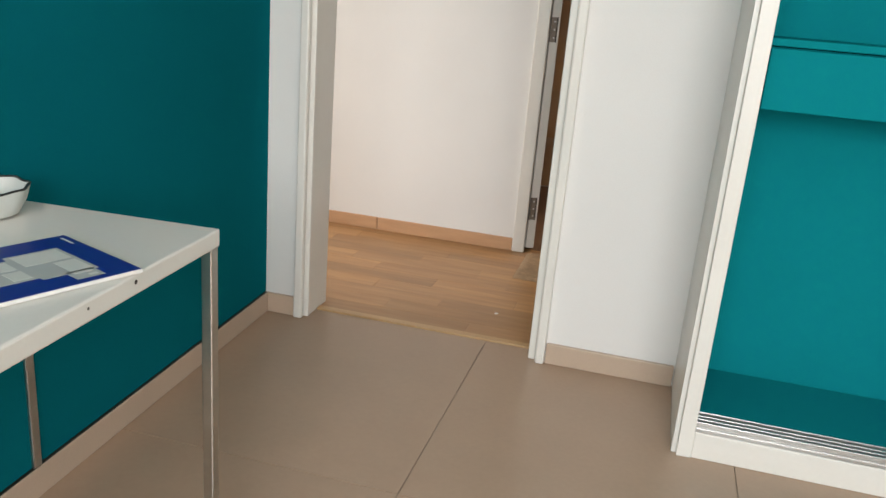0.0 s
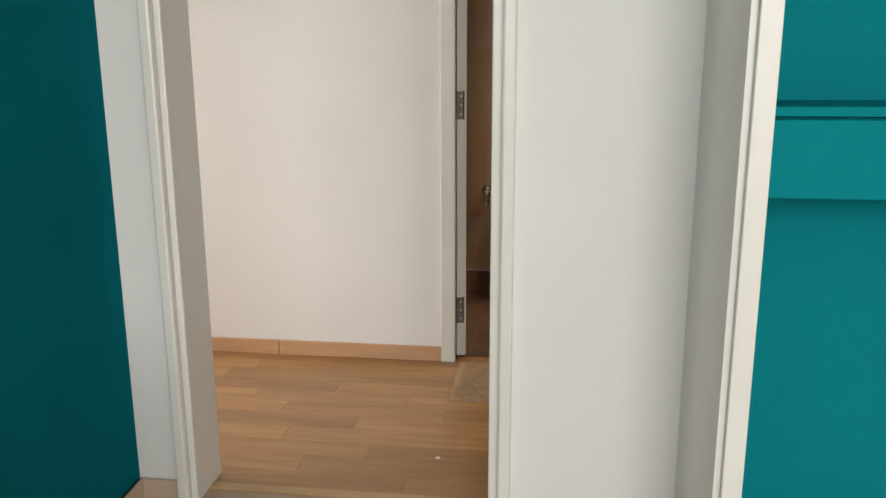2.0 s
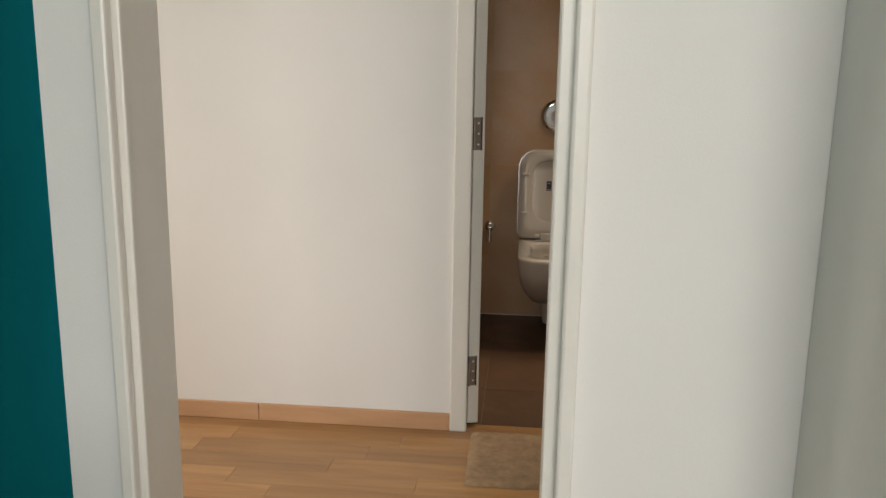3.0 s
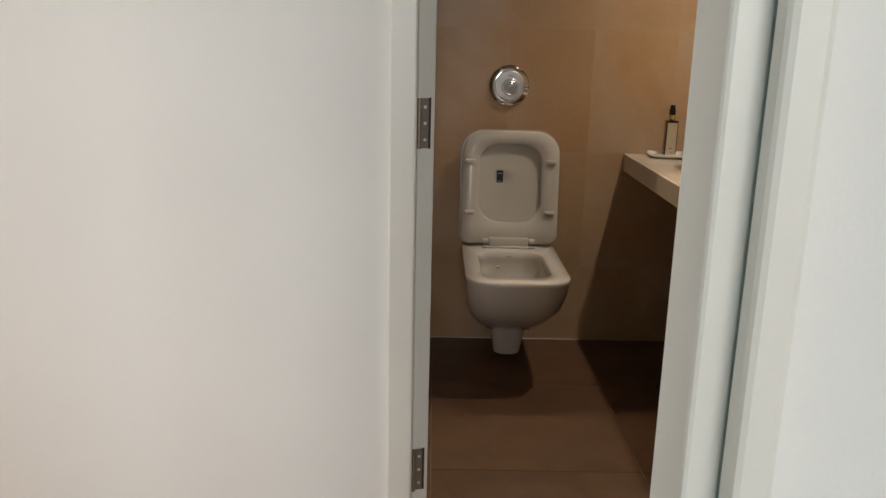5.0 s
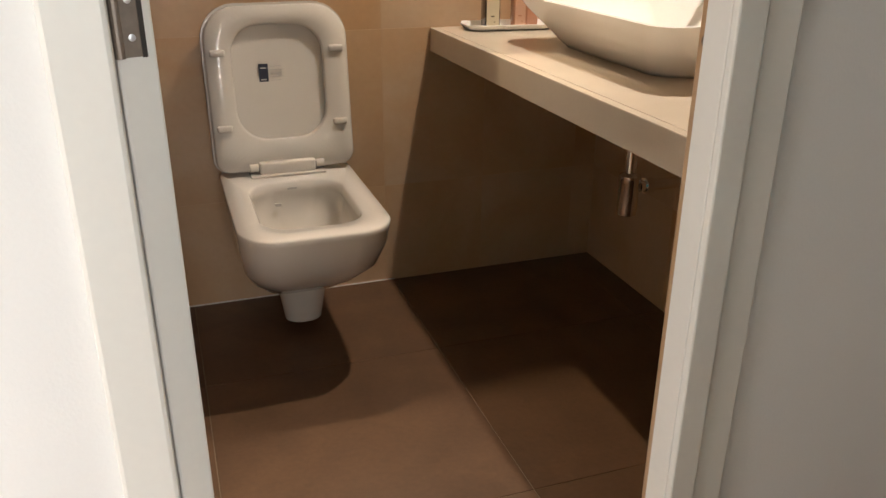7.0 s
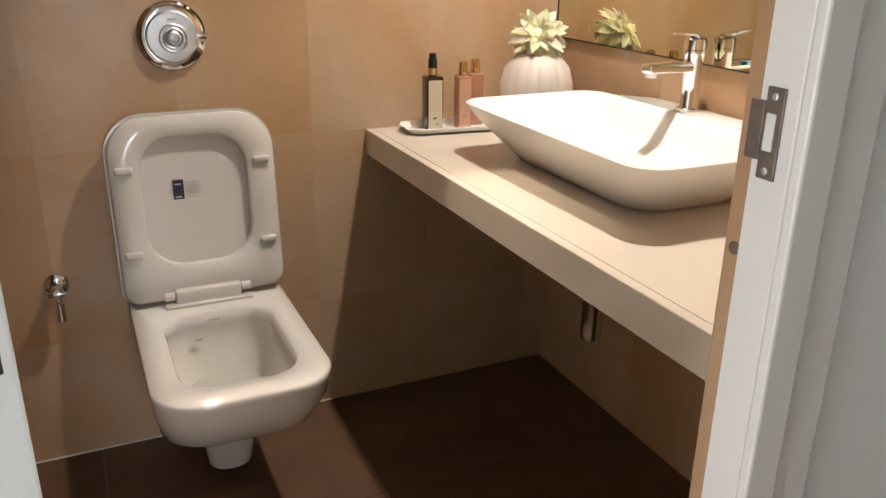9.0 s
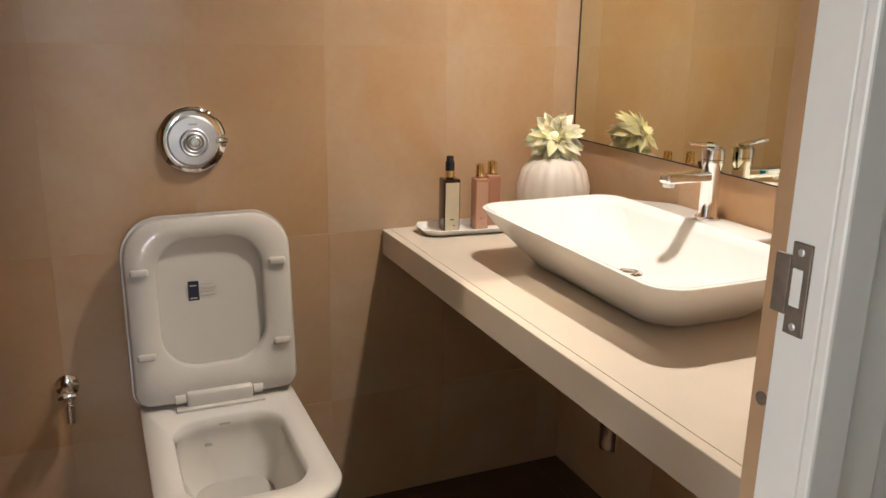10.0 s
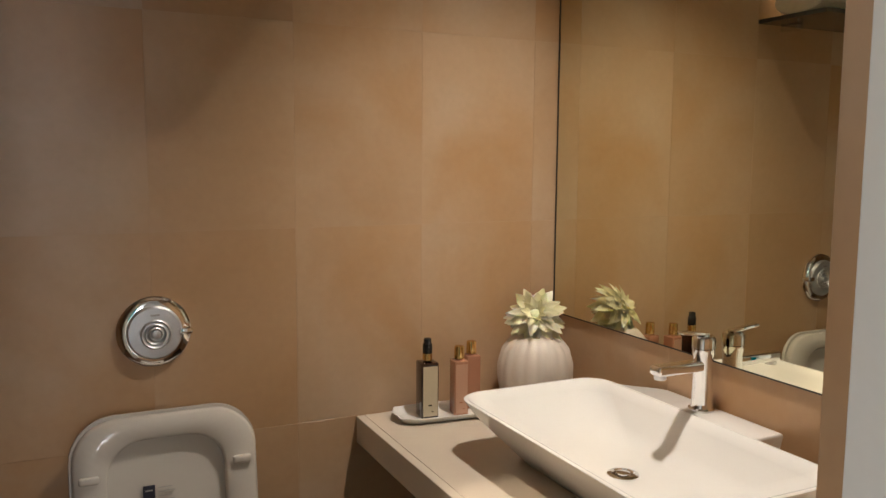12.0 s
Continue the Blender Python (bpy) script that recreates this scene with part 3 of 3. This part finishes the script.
ZL, ZT = 0.424, 0.846
seat = part("seat", loft([upright(ZL, ZT, 0.366, 0.035, 0.085, 0.002), upright(ZL, ZT, 0.368, 0.035, 0.087, 0.012), upright(ZL + 0.005, ZT - 0.005, 0.356, 0.033, 0.083, 0.020),
                          upright(0.500, 0.803, 0.246, 0.085, 0.078, 0.021), upright(0.506, 0.797, 0.234, 0.08, 0.073, 0.015), upright(0.506, 0.797, 0.234, 0.08, 0.073, 0.002)], False, False), M_seat, toilet, "raised seat ring", True, 60)
for sx, z in ((-1, 0.735), (1, 0.735), (-1, 0.545), (1, 0.545)):
    yy = 4.655 + (z - 0.42) * math.sin(radians(7)) - 0.022
    part("bumper", box_bm(TX + sx * 0.152 - 0.020, TX + sx * 0.152 + 0.020, yy - 0.009, yy + 0.003, z - 0.009, z + 0.009, 0.006, 3), M_seat, seat, smooth=True)
lid = part("lid", loft([upright(ZL - 0.002, ZT + 0.006, 0.376, 0.037, 0.09, -0.001), upright(ZL - 0.002, ZT + 0.006, 0.378, 0.037, 0.09, -0.010), upright(ZL + 0.006, ZT - 0.004, 0.360, 0.035, 0.085, -0.020)]), M_seat, toilet, "raised lid behind the seat", True)
part("hinge_block", box_bm(TX - 0.075, TX + 0.075, 4.622, 4.652, 0.414, 0.452, 0.006, 3), M_seat, toilet, smooth=True)
for sx in (-1, 1):
    part("hinge_pin", lathe([(0.011, 0), (0.011, 0.022)], (TX + sx * 0.088 + 0.011, 4.637, 0.436), "x", 14), M_seat, toilet, smooth=True)
part("hinge_base", box_bm(TX - 0.10, TX + 0.10, 4.610, 4.66, 0.4135, 0.420, 0.002), M_seat, toilet)
ys = 4.655 + (0.68 - 0.42) * math.sin(radians(7)) - 0.0012
stk = part("sticker", box_bm(-0.003, 0.021, ys - 0.001, ys + 0.001, 0.648, 0.700), M_navy, lid, "small navy maker's sticker")
for k in range(5):
    part("text_bar", box_bm(0.027, 0.055 + 0.006 * (k % 2), ys - 0.0008, ys + 0.001, 0.692 - 0.009 * k, 0.6938 - 0.009 * k), M_ink, lid)
for k in range(2):
    part("text_bar", box_bm(0.001, 0.016, ys - 0.0014, ys - 0.0009, 0.688 - 0.03 * k, 0.691 - 0.03 * k), M_ink, lid)

flush = thing("flush_plate", (0.036, Y_C, 1.012), "round chrome flush plate on the tiled wall", "flush plate")
FL = (0.036, Y_C - 0.0005, 1.012)
part("ring", lathe([(0.076, 0), (0.076, 0.006), (0.070, 0.012), (0.058, 0.014)], FL, "y", 48), M_chrome, flush, smooth=True)
part("disc", lathe([(0.057, 0.010), (0.057, 0.018), (0.053, 0.022), (0.035, 0.023)], FL, "y", 48), M_satin, flush, "satin centre disc", True)
for r in (0.032, 0.024, 0.016):
    part("button_ring", lathe([(r, 0.022), (r, 0.026), (r - 0.003, 0.028), (r - 0.006, 0.025)], (0.038, Y_C, 1.009), "y", 40), M_satin, flush, smooth=True)
part("button", lathe([(0.0095, 0.022), (0.0095, 0.029), (0.006, 0.0305)], (0.038, Y_C, 1.009), "y", 24), M_satin, flush, smooth=True)
part("lever", box_bm(0.084, 0.113, Y_C - 0.03, Y_C - 0.008, 1.005, 1.019, 0.005), M_chrome, flush, smooth=True)
part("mark", box_bm(0.028, 0.046, Y_C - 0.0235, Y_C - 0.022, 1.048, 1.052), M_ink, flush)

valve = thing("angle_valve", (-0.276, Y_C, 0.45), "chrome angle valve on the wall beside the toilet", "valve")
VC = (-0.276, Y_C - 0.0005, 0.462)
part("rosette", lathe([(0.027, 0), (0.026, 0.006), (0.018, 0.012), (0.010, 0.013)], VC, "y", 28), M_chrome, valve, smooth=True)
part("body", lathe([(0.010, 0.01), (0.011, 0.045), (0.014, 0.047), (0.014, 0.062), (0.010, 0.066)], VC, "y", 20), M_chrome, valve, smooth=True)
part("spout", lathe([(0.009, -0.080), (0.013, -0.078), (0.013, -0.034), (0.009, -0.030), (0.008, 0.005)], (VC[0], Y_C - 0.034, VC[2]), "z", 18), M_chrome, valve, smooth=True)
part("handle", box_bm(VC[0] - 0.020, VC[0] + 0.020, Y_C - 0.074, Y_C - 0.062, 0.456, 0.468, 0.004), M_chrome, valve, smooth=True)

# ---- vanity counter ----
counter = thing("vanity_counter", (0.78, 4.1, 0.71), "cream quartz vanity counter fixed between the walls", "counter")
part("slab", box_bm(0.5113, X_M - 0.001, Y_B2 + 0.001, Y_C - 0.001, 0.731, 0.765, 0.0004), M_counter, counter)
part("front_edge", box_bm(0.490, 0.511, Y_B2 + 0.001, Y_C - 0.001, 0.699, 0.765, 0.002), M_counter, counter)
mirror = thing("mirror", (X_M, 4.1, 0.977), "large frameless wall mirror with a dark edge", "mirror")
part("pane", box_bm(X_M - 0.006, X_M - 0.0045, Y_B2 + 0.02, Y_C - 0.009, 0.980, 2.2), M_mirror, mirror)
part("edge", box_bm(X_M - 0.0055, X_M - 0.001, Y_C - 0.0088, Y_C - 0.001, 0.979, 2.2), M_mirror_edge, mirror)
part("edge", box_bm(X_M - 0.0055, X_M - 0.001, Y_B2 + 0.02, Y_C - 0.001, 0.9765, 0.9798), M_mirror_edge, mirror)

basin = thing("wash_basin", (0.8, 4.1, 0.765), "white rectangular vessel basin on the cream counter", "basin")


def bring(x0, x1, y0, y1, z, r, n=10):
    return flat(rrect(x0, x1, y0, y1, r, n), z)


BX0, BX1, BY0, BY1, BZ = 0.604, 0.976, 3.782, 4.458, 0.885
part("bowl", loft([bring(0.70, 0.94, 3.90, 4.375, 0.7655, 0.07), bring(0.692, 0.945, 3.89, 4.385, 0.775, 0.07), bring(BX0 + 0.05, BX1 - 0.02, BY0 + 0.06, BY1 - 0.05, 0.815, 0.07), bring(BX0 + 0.016, BX1 - 0.004, BY0 + 0.02, BY1 - 0.016, 0.855, 0.065),
                   bring(BX0 + 0.002, BX1, BY0 + 0.002, BY1 - 0.002, BZ - 0.006, 0.06), bring(BX0, BX1, BY0, BY1, BZ - 0.002, 0.06), bring(BX0 + 0.003, BX1 - 0.003, BY0 + 0.003, BY1 - 0.003, BZ, 0.058), bring(BX0 + 0.009, BX1 - 0.009, BY0 + 0.009, BY1 - 0.009, BZ - 0.001, 0.055),
                   bring(BX0 + 0.022, BX1 - 0.022, BY0 + 0.025, BY1 - 0.025, BZ - 0.02, 0.06), bring(BX0 + 0.055, BX1 - 0.045, BY0 + 0.08, BY1 - 0.08, BZ - 0.065, 0.08), bring(BX0 + 0.10, BX1 - 0.08, BY0 + 0.16, BY1 - 0.16, BZ - 0.088, 0.08), bring(BX0 + 0.17, BX1 - 0.15, BY0 + 0.28, BY1 - 0.28, BZ - 0.094, 0.03)]),
     M_ceramic, basin, smooth=True, angle=70)
LX = 1.044
ledge = []
for z, g in ((0.845, 0.004), (0.878, 0.0), (0.883, 0.001), (0.8852, 0.004)):
    far = [(BX1 - 0.007 + (LX - BX1 + 0.007 - g) * (0.5 + 0.5 * math.cos(math.pi * k)), 4.285 - g + 0.115 * k) for k in (i / 12 for i in range(13))]
    ledge.append(flat([(BX1 - 0.007, 3.985 + g), (LX - g, 3.985 + g)] + far + [(BX1 - 0.007, 4.40 - g)], z))
part("tap_ledge", loft(ledge), M_ceramic, basin, smooth=True, angle=50)
drain = part("drain", lathe([(0.030, 0), (0.030, 0.003), (0.022, 0.005), (0.020, 0.002), (0.014, 0.002), (0.013, 0.006), (0.006, 0.007)], (0.80, 4.135, 0.7915), "z", 32), M_chrome, basin, "chrome pop-up drain", True)
part("brand_mark", box_bm(0.968, 0.971, 4.125, 4.145, 0.8858, 0.8862), M_ink, basin)

tap = thing("basin_tap", (1.006, 4.155, 0.886), "chrome single-lever basin mixer tap", "tap")
part("base", lathe([(0.026, 0.886), (0.026, 0.890), (0.023, 0.893)], (1.006, 4.155, 0), "z", 32), M_chrome, tap, smooth=True)
part("column", lathe([(0.022, 0.892), (0.020, 0.90), (0.020, 0.995), (0.022, 1.0), (0.022, 1.012)], (1.006, 4.155, 0), "z", 32), M_chrome, tap, smooth=True)
part("cap", lathe([(0.023, 1.013), (0.023, 1.032), (0.019, 1.037), (0.010, 1.038)], (1.006, 4.155, 0), "z", 32), M_chrome, tap, smooth=True)
spout = part("spout", box_bm(0.884, 1.000, 4.139, 4.171, 0.968, 0.988, 0.005, 3), M_chrome, tap, smooth=True)
part("aerator", lathe([(0.011, 0.960), (0.012, 0.962), (0.012, 0.969)], (0.898, 4.155, 0), "z", 20), M_satin, spout, smooth=True)
lever = box_bm(0.942, 1.014, 4.146, 4.164, 1.037, 1.044, 0.003, 2)
bmesh.ops.rotate(lever, verts=lever.verts[:], cent=(1.006, 4.155, 1.036), matrix=Matrix.Rotation(radians(7), 3, "Y"))
part("lever", lever, M_chrome, tap, smooth=True)

trap = thing("bottle_trap", (0.83, 4.16, 0.40), "chrome bottle trap under the counter", "waste trap")
part("tailpipe", lathe([(0.014, 0.44), (0.016, 0.734)], (0.835, 4.20, 0), "z", 20), M_chrome, trap, smooth=True)
part("cup", lathe([(0.012, 0.355), (0.024, 0.36), (0.026, 0.375), (0.026, 0.445), (0.028, 0.448), (0.028, 0.463), (0.018, 0.47)], (0.835, 4.20, 0), "z", 28), M_chrome, trap, smooth=True)
part("outlet_pipe", tube([(0.865, 4.20, 0.43), (1.0, 4.20, 0.43), (1.049, 4.20, 0.43)], 0.015), M_chrome, trap, smooth=True)
part("nut", lathe([(0.021, 0), (0.021, 0.02)], (0.90, 4.20, 0.43), "x", 8), M_chrome, trap)
part("rosette", lathe([(0.034, 0), (0.03, 0.008), (0.017, 0.012)], (1.0495, 4.20, 0.43), "x", 28), M_chrome, trap, smooth=True)

# ---- things on the counter ----
tray = thing("tray", (0.69, 4.655, 0.7655), "white ceramic tray with a wavy rim", "tray")


def tray_ring(g, z, wob):
    c, s = math.cos(radians(-6)), math.sin(radians(-6))
    out = []
    for i, (x, y) in enumerate(rrect(-0.125 - g, 0.125 + g, -0.052 - g, 0.052 + g, 0.04 + g, 10)):
        k = 1 + wob * math.sin(i * 1.3)
        out.append((0.690 + (x * c - y * s) * k, 4.668 + (x * s + y * c) * k, z + wob * 0.06 * math.sin(i * 0.9)))
    return out


part("dish", loft([tray_ring(-0.02, 0.7655, 0), tray_ring(-0.004, 0.768, 0), tray_ring(0.008, 0.782, 0.02), tray_ring(0.004, 0.783, 0.02), tray_ring(-0.008, 0.772, 0), tray_ring(-0.02, 0.7705, 0)]), M_ceramic, tray, smooth=True, angle=70)


def bottle(x, y, turn, w, h, glass, paper, cap, tall_cap, label):
    b = thing("bottle", (x, y, 0.771), label, "bottle", "bottles on the tray")
    m = Matrix.Translation((x, y, 0.771)) @ Matrix.Rotation(radians(turn), 4, "Z")

    def add(name, bm, material, smooth=False, parent=b, label=""):
        bm.transform(m)
        return part(name, bm, material, parent, label, smooth)

    add("body", box_bm(-w / 2, w / 2, -w / 2, w / 2, 0, h, 0.003, 3), glass, True)
    lab = add("label_plate", box_bm(-w / 2 + 0.004, w / 2 - 0.003, -w / 2 - 0.0008, -w / 2 + 0.001, 0.005, h - 0.008), paper)
    add("text_bar", box_bm(-0.005, 0.004, -w / 2 - 0.0013, -w / 2 - 0.0005, 0.03, 0.033), glass, parent=lab)
    add("text_bar", box_bm(0.003, 0.008, -w / 2 - 0.0013, -w / 2 - 0.0005, 0.015, 0.017), glass, parent=lab)
    add("neck", lathe([(0.009, h - 0.001), (0.009, h + 0.006)], (0, 0, 0), "z", 16), glass, True)
    if tall_cap:
        add("collar", lathe([(0.0115, h + 0.004), (0.0115, h + 0.020), (0.010, h + 0.021)], (0, 0, 0), "z", 24), M_gold, True, label="gold collar")
        add("pump_cap", lathe([(0.0115, h + 0.021), (0.0115, h + 0.042), (0.009, h + 0.044), (0.009, h + 0.055), (0.007, h + 0.056)], (0, 0, 0), "z", 24), M_black, True, label="black spray cap")
    else:
        add("cap", lathe([(0.0125, h + 0.004), (0.012, h + 0.030), (0.0105, h + 0.034), (0.006, h + 0.035)], (0, 0, 0), "z", 24), M_gold, True, label="gold cap")
    return b


bottle(0.638, 4.668, -5, 0.043, 0.133, M_amber, M_label, M_black, True, "dark amber square bottle with a cream label")
bottle(0.716, 4.655, -7, 0.036, 0.132, M_pink, M_pink_label, M_gold, False, "rose lotion bottle with a gold cap")
bottle(0.767, 4.690, -3, 0.036, 0.132, M_pink, M_pink, M_gold, False, "darker rose lotion bottle with a gold cap")

VX, VY = 0.924, 4.645
vase = thing("flower_vase", (VX, VY, 0.765), "round ribbed white vase with a cream silk dahlia", "vase")
rings = []
for r, z in ((0.055, 0.7655), (0.075, 0.772), (0.095, 0.80), (0.104, 0.84), (0.104, 0.875), (0.092, 0.915), (0.068, 0.942), (0.04, 0.952), (0.030, 0.953), (0.026, 0.945)):
    rings.append([(VX + 0.91 * r * (1 - 0.035 * abs(math.cos(9 * a)) ** 3) * math.cos(a), VY + 0.91 * r * (1 - 0.035 * abs(math.cos(9 * a)) ** 3) * math.sin(a), z) for a in (2 * math.pi * i / 144 for i in range(144))])
part("body", loft(rings), M_vase, vase, smooth=True)
FC = Vector((VX - 0.010, VY - 0.012, 1.000))
BLOOM = Vector((-0.48, -0.68, 0.55)).to_track_quat("Z", "Y").to_matrix().to_4x4()
head = part("flower_head", lathe([(0.010, -0.075), (0.012, -0.045), (0.022, -0.02), (0.022, 0.0), (0.014, 0.012), (0.004, 0.016)], FC, "z", 16), M_petal, vase, "cream dahlia bloom", True)


def petal(length, width, cup, mat_):
    bm = bmesh.new()
    rows = []
    for j in range(8):
        v = j / 7
        w = width * (math.sin(math.pi * (0.10 + 0.86 * v)) ** 0.75) * (1.0 if v < 0.75 else 1 - 1.9 * (v - 0.75))
        row = []
        for i in range(5):
            u = i / 4 * 2 - 1
            row.append(bm.verts.new((v * length, u * w / 2, cup * length * (u * u * 0.22 * (1 - v) - 0.5 * v * v + 0.35 * v) * 1.0)))
        rows.append(row)
    for j in range(7):
        for i in range(4):
            bm.faces.new((rows[j][i], rows[j][i + 1], rows[j + 1][i + 1], rows[j + 1][i]))
    bmesh.ops.solidify(bm, geom=bm.faces[:], thickness=0.0012)
    return bm


k = 0
for layer, (count, tilt, length, width) in enumerate(((15, -60, 0.082, 0.029), (16, -42, 0.090, 0.031), (17, -22, 0.094, 0.031), (15, -2, 0.088, 0.029), (12, 18, 0.070, 0.026), (9, 42, 0.046, 0.019))):
    base = petal(length, width, 0.5, None)
    me = bpy.data.meshes.new("petal")
    bmesh.ops.recalc_face_normals(base, faces=base.faces[:])
    base.to_mesh(me)
    base.free()
    me.materials.append(M_petal if layer < 5 else M_petal_core)
    for p in me.polygons:
        p.use_smooth = True
    for i in range(count):
        k += 1
        a = 360 * (i + 0.5 * (layer % 2)) / count + random.uniform(-7, 7)
        ob = new("petal", me)
        ob.parent = head
        ob.matrix_world = Matrix.Translation(FC) @ BLOOM @ Euler((0, 0, radians(a))).to_matrix().to_4x4() @ Euler((radians(random.uniform(-14, 14)), radians(-tilt + random.uniform(-8, 8)), 0)).to_matrix().to_4x4() @ Matrix.Diagonal((random.uniform(0.78, 1.0), random.uniform(0.85, 1.15), 1, 1))

# ---- shelf with towels over the toilet ----
shelf = thing("towel_shelf", (0.0, Y_C, 1.8), "dark-edged smoked glass shelf over the toilet", "shelf")
plate = part("glass_plate", box_bm(-0.258, 0.348, 4.523, Y_C - 0.001, 1.780, 1.792, 0.001), M_smoke, shelf, "smoked glass plate")
part("front_edge", box_bm(-0.26, 0.35, 4.520, 4.5228, 1.780, 1.792), M_glass, shelf, "dark polished glass edge")
part("side_edge", box_bm(0.3482, 0.3505, 4.523, Y_C - 0.001, 1.780, 1.792), M_glass, shelf, "dark polished glass edge")
for x in (-0.16, 0.25):
    part("bracket", box_bm(x - 0.012, x + 0.012, 4.69, Y_C - 0.001, 1.763, 1.780, 0.003), M_chrome, shelf)
for x0, x1, h in ((-0.24, 0.0, 0.09), (0.03, 0.325, 0.08)):
    tw = thing("towel", ((x0 + x1) / 2, 4.63, 1.793), "rolled white terry towel on the shelf", "towel", "towels on the shelf")
    part("roll", loft([[(x, 4.635 + 0.095 * math.cos(a) * s, 1.793 + h / 2 + h / 2 * math.sin(a) * s) for a in (2 * math.pi * i / 28 for i in range(28))] for x, s in ((x0, 0.9), (x0 + 0.012, 1.0), ((x0 + x1) / 2, 1.0), (x1 - 0.012, 1.0), (x1, 0.9))]), M_towel, tw, smooth=True)
    part("fold", box_bm(x0 + 0.004, x1 - 0.004, 4.535, 4.56, 1.7935 + h * 0.25, 1.7935 + h * 0.6, 0.01, 3), M_towel, tw, smooth=True)

structure("trim_caulk_north", box_bm(BATH_L, 0.37, Y_C - 0.003, Y_C, -0.001, 0.002), M_paper, "white caulk line along the toilet wall", "trim")
structure("trim_caulk_corner", box_bm(X_M - 0.002, X_M, Y_C - 0.002, Y_C, 0.003, 0.71), M_bgrout, "pale joint in the tiled corner", "trim")

# ---- recessed downlights ----
for x, y in ((0.78, 4.11), (0.07, 4.665)):
    dl = thing("downlight", (x, y, H_BATH), "small round recessed warm downlight", "downlight", "bathroom downlights")
    part("trim_ring", lathe([(0.045, -0.001), (0.045, -0.006), (0.034, -0.008), (0.032, -0.001)], (x, y, H_BATH), "z", 28), M_trim, dl, smooth=True)
    part("diffuser", lathe([(0.030, -0.001), (0.030, -0.003)], (x, y, H_BATH), "z", 24), M_lampglow, dl)


# ---- pieces of floors and walls ----
def piece_mesh(name, sx, sy, sz, material, bevel):
    bm = box_bm(-sx / 2, sx / 2, -sy / 2, sy / 2, -sz / 2, sz / 2, bevel, 1)
    me = bpy.data.meshes.new(name)
    bm.to_mesh(me)
    bm.free()
    me.materials.append(material)
    return me


def lay(name, me, at, parent, rot=None):
    ob = new(name, me)
    ob.parent = parent
    ob.matrix_world = Matrix.Translation(at) @ (rot or Matrix())
    return ob


cache = {}


def cut_piece(name, x0, x1, y0, y1, z0, z1, material, parent, bevel=0.001):
    key = (name, round(x1 - x0, 4), round(y1 - y0, 4), round(z1 - z0, 4))
    if key not in cache:
        cache[key] = piece_mesh(name, *key[1:], material, bevel)
    return lay(name, cache[key], ((x0 + x1) / 2, (y0 + y1) / 2, (z0 + z1) / 2), parent)


def grid(lo, hi, at, step):
    """Joints at at + n * step between lo and hi."""
    k = math.floor((lo - at) / step) + 1
    cuts = [lo]
    while at + k * step < hi - 0.01:
        if at + k * step > lo + 0.01:
            cuts.append(at + k * step)
        k += 1
    return cuts + [hi]


xs, ys_ = grid(X_LEFT, ROOM_R, -0.22, 0.78), grid(ROOM_S, 2.239, 1.29, 0.95)
for a, b in zip(xs, xs[1:]):
    for c, d in zip(ys_, ys_[1:]):
        cut_piece("floor_tile", a + 0.001, b - 0.001, c + 0.001, d - 0.001, -0.004, 0.0, M_tile, floor_room, 0.0008)
rows_y = grid(2.271, 3.361, 2.271, 0.0965)
for j, (c, d) in enumerate(zip(rows_y, rows_y[1:])):
    cuts = grid(HALL_L, HALL_R, -0.31 + [0.0, 0.23, 0.41, 0.12, 0.33, 0.05, 0.47, 0.19, 0.29, 0.38, 0.1, 0.2][j % 12], 0.56)
    for a, b in zip(cuts, cuts[1:]):
        cut_piece("plank", a + 0.0004, b - 0.0004, c + 0.0003, d - 0.0003, -0.006, 0.0, M_plank, floor_hall, 0.0004)
xs, ys_ = grid(BATH_L, X_M, 0.365, 0.6), grid(3.363, Y_C, 4.30, 0.6)
for a, b in zip(xs, xs[1:]):
    for c, d in zip(ys_, ys_[1:]):
        cut_piece("floor_tile", a + 0.001, b - 0.001, c + 0.001, d - 0.001, -0.008, -0.001, M_bfloor, floor_bath, 0.0008)
xs, zs = grid(BATH_L, X_M, 0.034, 0.3135), grid(0, H_BATH, 0.766, 0.457)
for a, b in zip(xs, xs[1:]):
    for c, d in zip(zs, zs[1:]):
        cut_piece("wall_tile", a + 0.0003, b - 0.0003, Y_C, Y_C + 0.010, c + 0.0003, d - 0.0002, M_btile, bath_n, 0.0003)
ys_ = grid(Y_B2, Y_C, Y_C - 0.45, 0.6)
zs = grid(0, H_BATH, 0.766, 0.457)
for a, b in zip(ys_, ys_[1:]):
    for c, d in zip(zs, zs[1:]):
        cut_piece("wall_tile", X_M, X_M + 0.010, a + 0.0003, b - 0.0003, c + 0.0003, d - 0.0002, M_btile, bath_e, 0.0003)
